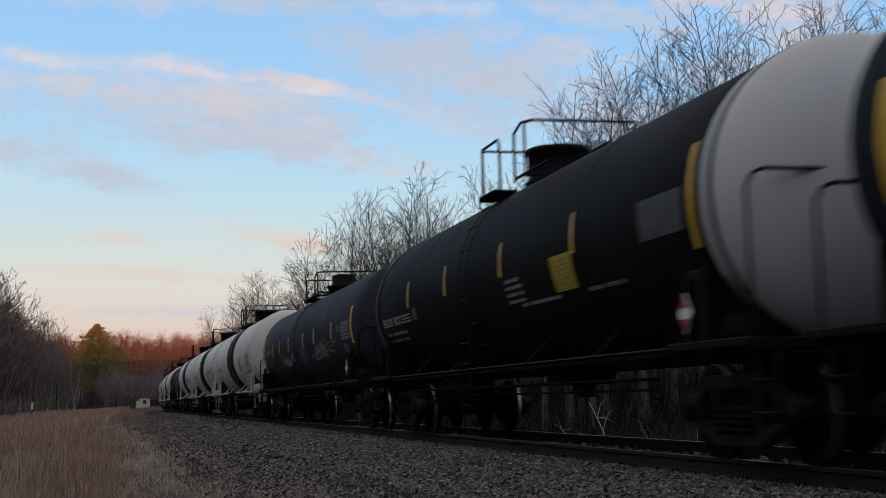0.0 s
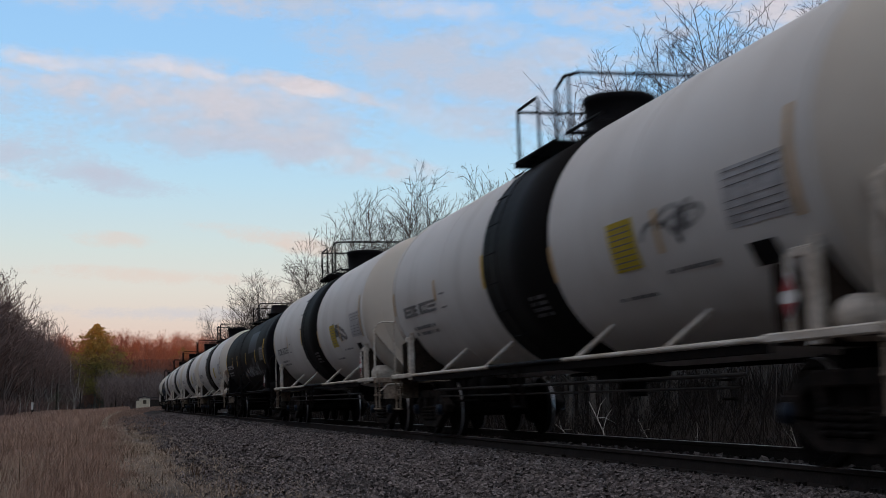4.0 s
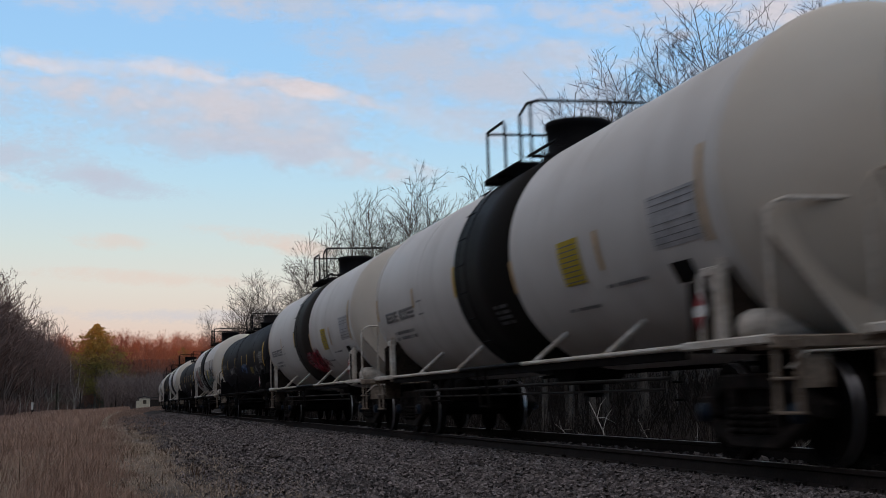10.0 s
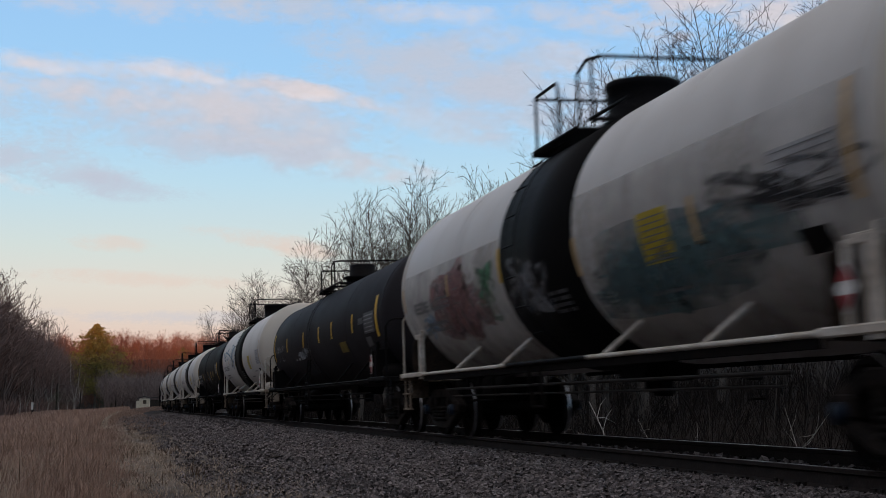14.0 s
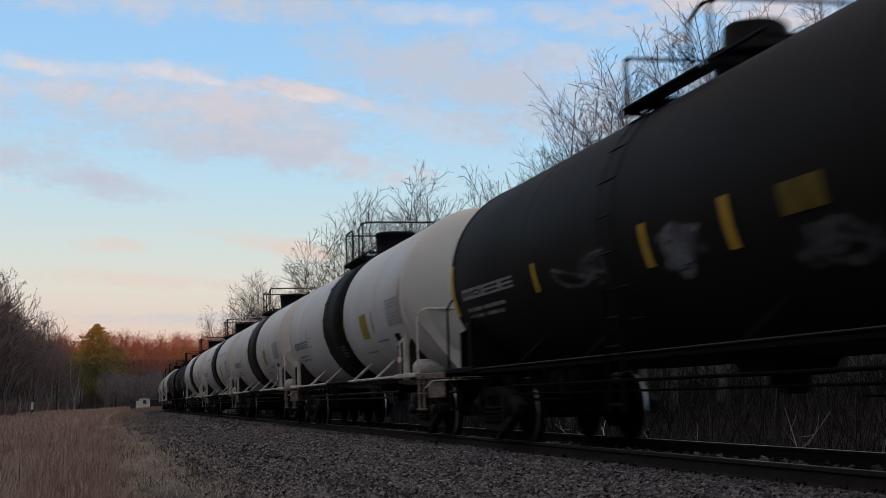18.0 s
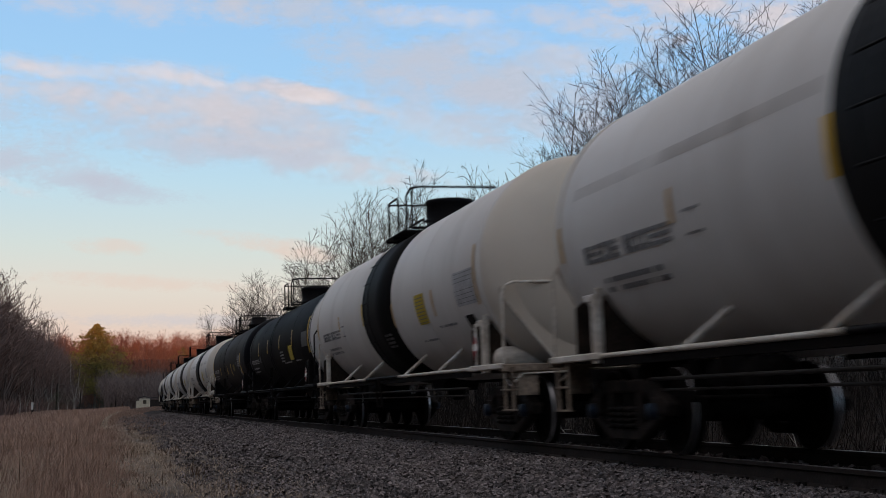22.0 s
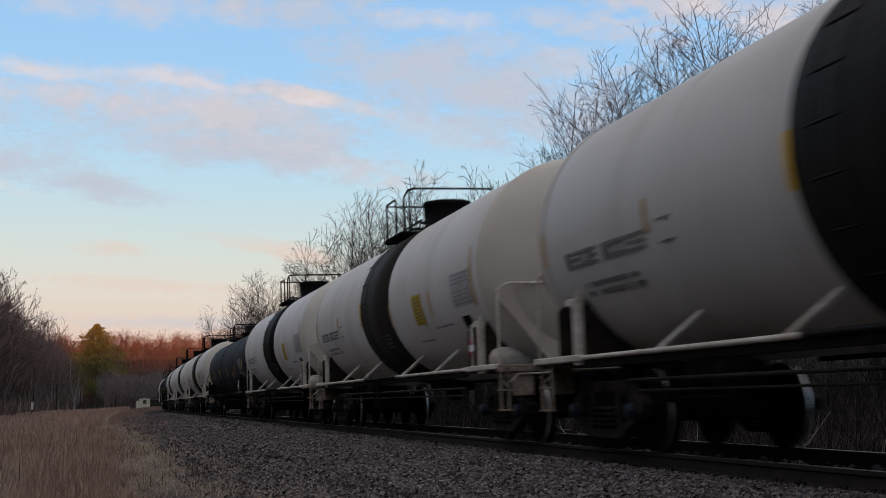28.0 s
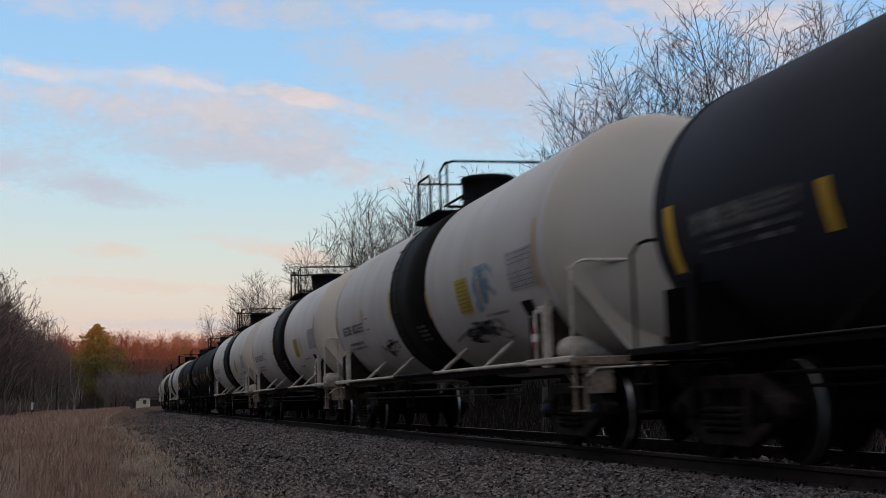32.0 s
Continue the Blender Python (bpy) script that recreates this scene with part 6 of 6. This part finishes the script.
# ---- poles and hut ----
def build_pole(x, y, h, arms, label):
    z = float(ground_z(x, y))
    t = thing("utility_pole", label, "utility pole", "poles along the woods", m=pose(x, y, z))
    part("post", Shape().tube([(0, 0, -0.3), (0.03, 0, h)], [0.16, 0.11], 10), M_POLE, t)
    for k in range(arms):
        zz = h - 0.35 - 0.9 * k
        arm = part("cross_arm", Shape().box(-1.25, 1.25, -0.06, 0.06, zz - 0.06, zz + 0.06, 0.01), M_POLE, t)
        for a in (-1.1, -0.6, 0.6, 1.1):
            part("insulator", Shape().lathe([(zz + 0.06, 0.02), (zz + 0.1, 0.05), (zz + 0.2, 0.045), (zz + 0.22, 0.002)], "z", (a, 0, 0), 8), M_MARKW, arm)
        part("arm_brace", Shape().tube([(-0.7, 0.05, zz), (0, 0.1, zz - 0.55), (0.7, 0.05, zz)], 0.02, 5), M_POLE, t)


build_pole(-12.6, 213, 7.0, 1, "weathered wooden utility pole with one cross arm")
build_pole(-11.9, 275, 5.6, 1, "short weathered wooden pole with one cross arm")
build_pole(-0.6, 345, 8.2, 0, "plain weathered wooden pole")
build_pole(-7.0, 262, 3.6, 0, "short weathered wooden post")


def build_sign():
    x, y = -10.3, 172.0
    z = float(ground_z(x, y))
    t = thing("white_marker", "white rectangular marker board on a post in the grass", "sign", m=pose(x, y, z))
    part("post", Shape().tube([(0, 0, -0.3), (0, 0, 2.0)], 0.05, 8), M_POLE, t)
    part("board", Shape().box(-0.14, 0.14, -0.10, -0.05, 1.05, 1.95, 0.01), M_SIGN, t)


build_sign()


def build_hut():
    x, y = 5.6, 300.0
    z = float(ground_z(x, y))
    t = thing("trackside_hut", "small cream trackside hut with a dark low roof", "hut", m=pose(x, y, z, 0, 0, -4))
    part("wall", Shape().box(-1.1, 1.1, -1.2, 1.6, -0.2, 2.05, 0.02), M_CREAM, t)
    rf = Shape().plate([(-1.5, 0.0), (0, 0.5), (1.5, 0.0), (1.5, -0.1), (0, 0.38), (-1.5, -0.1)], 3.4, Matrix(((1, 0, 0, 0), (0, 0, 1, 0.2), (0, 1, 0, 2.12), (0, 0, 0, 1))))
    part("roof", rf, M_ROOF, t)
    w = part("window", Shape().box(-0.3, 0.45, -1.225, -1.2, 0.9, 1.75, 0.005), M_GLASS, t)
    part("window_frame", Shape().box(-0.36, -0.3, -1.24, -1.2, 0.85, 1.8, 0.005).box(0.45, 0.51, -1.24, -1.2, 0.85, 1.8, 0.005).box(-0.36, 0.51, -1.24, -1.2, 1.75, 1.82, 0.005).box(-0.36, 0.51, -1.25, -1.2, 0.82, 0.9, 0.005), M_CREAM, w)
    x, y = 4.1, 299.0
    t = thing("relay_box", "narrow cream signal relay box beside the hut", "relay box", m=pose(x, y, float(ground_z(x, y))))
    part("case", Shape().box(-0.3, 0.3, -0.3, 0.3, 0.1, 1.7, 0.02), M_CREAM, t)
    part("cap", Shape().box(-0.36, 0.36, -0.36, 0.36, 1.7, 1.78, 0.02), M_ROOF, t)
    x, y = 8.4, 318.0
    t = thing("trackside_shed", "low dark shed behind the hut", "shed", m=pose(x, y, float(ground_z(x, y)), 0, 0, -6))
    part("wall", Shape().box(-2.2, 2.2, -1.5, 1.5, -0.2, 1.9, 0.02), M_POLE, t)
    rf = Shape().plate([(-2.6, 0.0), (0, 0.55), (2.6, 0.0), (2.6, -0.1), (0, 0.42), (-2.6, -0.1)], 3.6, Matrix(((1, 0, 0, 0), (0, 0, 1, 0.0), (0, 1, 0, 1.98), (0, 0, 0, 1))))
    part("roof", rf, M_ROOF, t)


build_hut()


# ---- clouds: thin sheets far beyond everything ----
def cloud_material():
    m = bpy.data.materials.new("cloud_vapour")
    m.use_nodes = True
    n, l = m.node_tree.nodes, m.node_tree.links
    n.clear()
    out, mix = n.new("ShaderNodeOutputMaterial"), n.new("ShaderNodeMixShader")
    tr, em = n.new("ShaderNodeBsdfTransparent"), n.new("ShaderNodeEmission")
    uv = n.new("ShaderNodeUVMap")
    uv.uv_map = "spread"
    col = n.new("ShaderNodeVertexColor")
    col.layer_name = "hue"
    ln = n.new("ShaderNodeVectorMath")
    ln.operation = "LENGTH"
    l.new(uv.outputs[0], ln.inputs[0])
    fall = n.new("ShaderNodeMapRange")
    fall.interpolation_type = "SMOOTHSTEP"
    fall.inputs["From Min"].default_value, fall.inputs["From Max"].default_value = 0.05, 1.0
    fall.inputs["To Min"].default_value, fall.inputs["To Max"].default_value = 1.0, 0.0
    l.new(ln.outputs["Value"], fall.inputs["Value"])
    tc = n.new("ShaderNodeTexCoord")
    mp = n.new("ShaderNodeMapping")
    mp.inputs["Scale"].default_value = (1, 1, 2.0)
    l.new(tc.outputs["Object"], mp.inputs["Vector"])
    total = None
    for sc, amp in ((0.0055, 1.0), (0.018, 0.5), (0.06, 0.12)):
        ns = n.new("ShaderNodeTexNoise")
        ns.inputs["Scale"].default_value, ns.inputs["Detail"].default_value, ns.inputs["Roughness"].default_value = sc, 6, 0.55
        l.new(mp.outputs[0], ns.inputs["Vector"])
        r = n.new("ShaderNodeMapRange")
        r.inputs["From Min"].default_value, r.inputs["From Max"].default_value = 0.30, 0.70
        r.inputs["To Min"].default_value, r.inputs["To Max"].default_value = -0.6 * amp, 0.6 * amp
        l.new(ns.outputs["Fac"], r.inputs["Value"])
        if total is None:
            total = r.outputs[0]
        else:
            ad = n.new("ShaderNodeMath")
            ad.operation = "ADD"
            l.new(total, ad.inputs[0])
            l.new(r.outputs[0], ad.inputs[1])
            total = ad.outputs[0]
    ad = n.new("ShaderNodeMath")
    ad.operation = "ADD"
    l.new(total, ad.inputs[0])
    l.new(fall.outputs[0], ad.inputs[1])
    al = n.new("ShaderNodeMapRange")
    al.interpolation_type = "SMOOTHSTEP"
    al.inputs["From Min"].default_value, al.inputs["From Max"].default_value = -0.05, 1.35
    l.new(ad.outputs[0], al.inputs["Value"])
    edge = n.new("ShaderNodeMath")
    edge.operation = "MULTIPLY"
    l.new(al.outputs[0], edge.inputs[0])
    gate = n.new("ShaderNodeMapRange")
    gate.inputs["From Max"].default_value = 0.25
    l.new(fall.outputs[0], gate.inputs["Value"])
    l.new(gate.outputs[0], edge.inputs[1])
    dens = n.new("ShaderNodeMath")
    dens.operation = "MULTIPLY"
    l.new(edge.outputs[0], dens.inputs[0])
    l.new(col.outputs["Alpha"], dens.inputs[1])
    l.new(dens.outputs[0], mix.inputs[0])
    l.new(col.outputs["Color"], em.inputs["Color"])
    l.new(tr.outputs[0], mix.inputs[1])
    l.new(em.outputs[0], mix.inputs[2])
    l.new(mix.outputs[0], out.inputs["Surface"])
    return m


PINKISH, GREYISH, PEACH, GLOW = (0.665, 0.62, 0.655), (0.53, 0.575, 0.68), (0.78, 0.61, 0.53), (0.79, 0.70, 0.70)
# bearing and height in degrees, half width and half height in degrees, tilt, colour, density
CLOUD_LIST = [(-4.0, 14.3, 2.2, 0.5, -5, GLOW, 0.7), (-1.6, 14.3, 2.4, 0.5, 3, GLOW, 0.5), (1.2, 14.4, 2.2, 0.5, -2, GLOW, 0.65), (3.4, 14.1, 1.8, 0.42, -8, GLOW, 0.75), (5.6, 14.0, 2.6, 0.5, -3, PINKISH, 0.9), (7.6, 13.7, 2.2, 0.4, -6, GLOW, 0.75), (9.8, 13.4, 2.6, 0.4, -13, PINKISH, 0.9),
              (-1.5, 13.4, 6.5, 1.5, -4, PINKISH, 0.72), (4.2, 13.0, 7.5, 1.7, -5, PINKISH, 0.68), (2.0, 12.2, 9.0, 1.9, -5, GREYISH, 0.75), (6.5, 11.4, 5.8, 1.2, -8, GREYISH, 0.75), (8.8, 10.9, 4.2, 0.8, -9, PINKISH, 0.75), (11.0, 10.3, 3.5, 0.7, -8, PINKISH, 0.5),
              (-3.4, 10.2, 4.2, 1.2, -10, GREYISH, 0.85), (-1.2, 9.6, 4.5, 0.7, -6, GREYISH, 0.7), (-4.8, 9.4, 2.2, 0.32, -14, GLOW, 0.45),
              (14.0, 14.7, 7.0, 2.2, -10, GREYISH, 0.75), (17.0, 13.6, 6.5, 2.4, -12, GREYISH, 0.85), (12.6, 12.6, 4.0, 1.0, -8, PINKISH, 0.45), (16.5, 15.9, 3.4, 0.8, -8, PINKISH, 0.5), (19.8, 14.8, 3.5, 1.2, -6, PINKISH, 0.6), (13.6, 17.0, 3.6, 0.6, -3, GLOW, 0.5), (19.5, 16.8, 3.4, 0.7, -8, PINKISH, 0.6),
              (-0.6, 7.0, 2.6, 0.4, -3, PEACH, 0.5), (6.3, 7.2, 4.2, 0.5, -7, PEACH, 0.55), (8.3, 6.8, 2.4, 0.4, -4, PEACH, 0.6), (2.0, 5.5, 6.5, 0.4, -2, PEACH, 0.5), (4.0, 4.0, 8.0, 0.42, 0, GREYISH, 0.45), (27.0, 14.0, 5.0, 2.0, -12, PINKISH, 0.5),
              (-0.5, 17.2, 6.5, 1.0, -2, PINKISH, 0.55), (6.5, 17.6, 7.5, 1.2, -2, GREYISH, 0.8), (6.0, 12.6, 6.5, 1.2, -6, GREYISH, 0.8), (27.5, 17.0, 7.0, 2.2, -6, PINKISH, 0.95), (23.0, 17.6, 4.5, 1.0, -6, PINKISH, 0.7), (22.5, 12.0, 5.0, 1.6, -12, PINKISH, 0.5)]


def build_clouds():
    me = bpy.data.meshes.new("cloud_backdrop")
    V, F = [], []
    for i, (az, elv, hw, hh, tilt, c, d) in enumerate(CLOUD_LIST):
        dist = 3300 + 25 * i
        a, e = radians(az), radians(elv)
        fw = Vector((math.sin(a) * math.cos(e), math.cos(a) * math.cos(e), math.sin(e)))
        rt = Vector((math.cos(a), -math.sin(a), 0))
        up = rt.cross(fw)
        t = radians(tilt)
        rt, up = rt * math.cos(t) + up * math.sin(t), up * math.cos(t) - rt * math.sin(t)
        o = Vector(EYE) + fw * dist
        w, h = dist * math.tan(radians(hw)) * 1.25, dist * math.tan(radians(hh)) * 1.25
        k = len(V)
        V += [tuple(o - rt * w - up * h), tuple(o + rt * w - up * h), tuple(o + rt * w + up * h), tuple(o - rt * w + up * h)]
        F.append((k, k + 1, k + 2, k + 3))
    me.from_pydata(V, [], F)
    me.uv_layers.new(name="spread")
    me.color_attributes.new("hue", "FLOAT_COLOR", "CORNER")
    uv, hue = me.uv_layers["spread"], me.color_attributes["hue"]
    for p in me.polygons:
        c, d = CLOUD_LIST[p.index][5:]
        for q, corner in zip(p.loop_indices, ((-1, -1), (1, -1), (1, 1), (-1, 1))):
            uv.data[q].uv = corner
            hue.data[q].color = (*c, d)
    me.materials.append(cloud_material())
    ob = new("cloud_backdrop", me)
    ob.visible_shadow = False
    return tagged(ob, "thin pink-edged evening clouds", "clouds", kind="structure")


CLOUDS = build_clouds()
CLOUD_DRIFT = pose(0, 0, 0.4884) @ Matrix.Rotation(radians(0.10), 4, "Z") @ Matrix.Rotation(radians(-0.55), 4, Vector((0.97, -0.23, 0))) @ pose(0, 0, -0.4884)


motions()
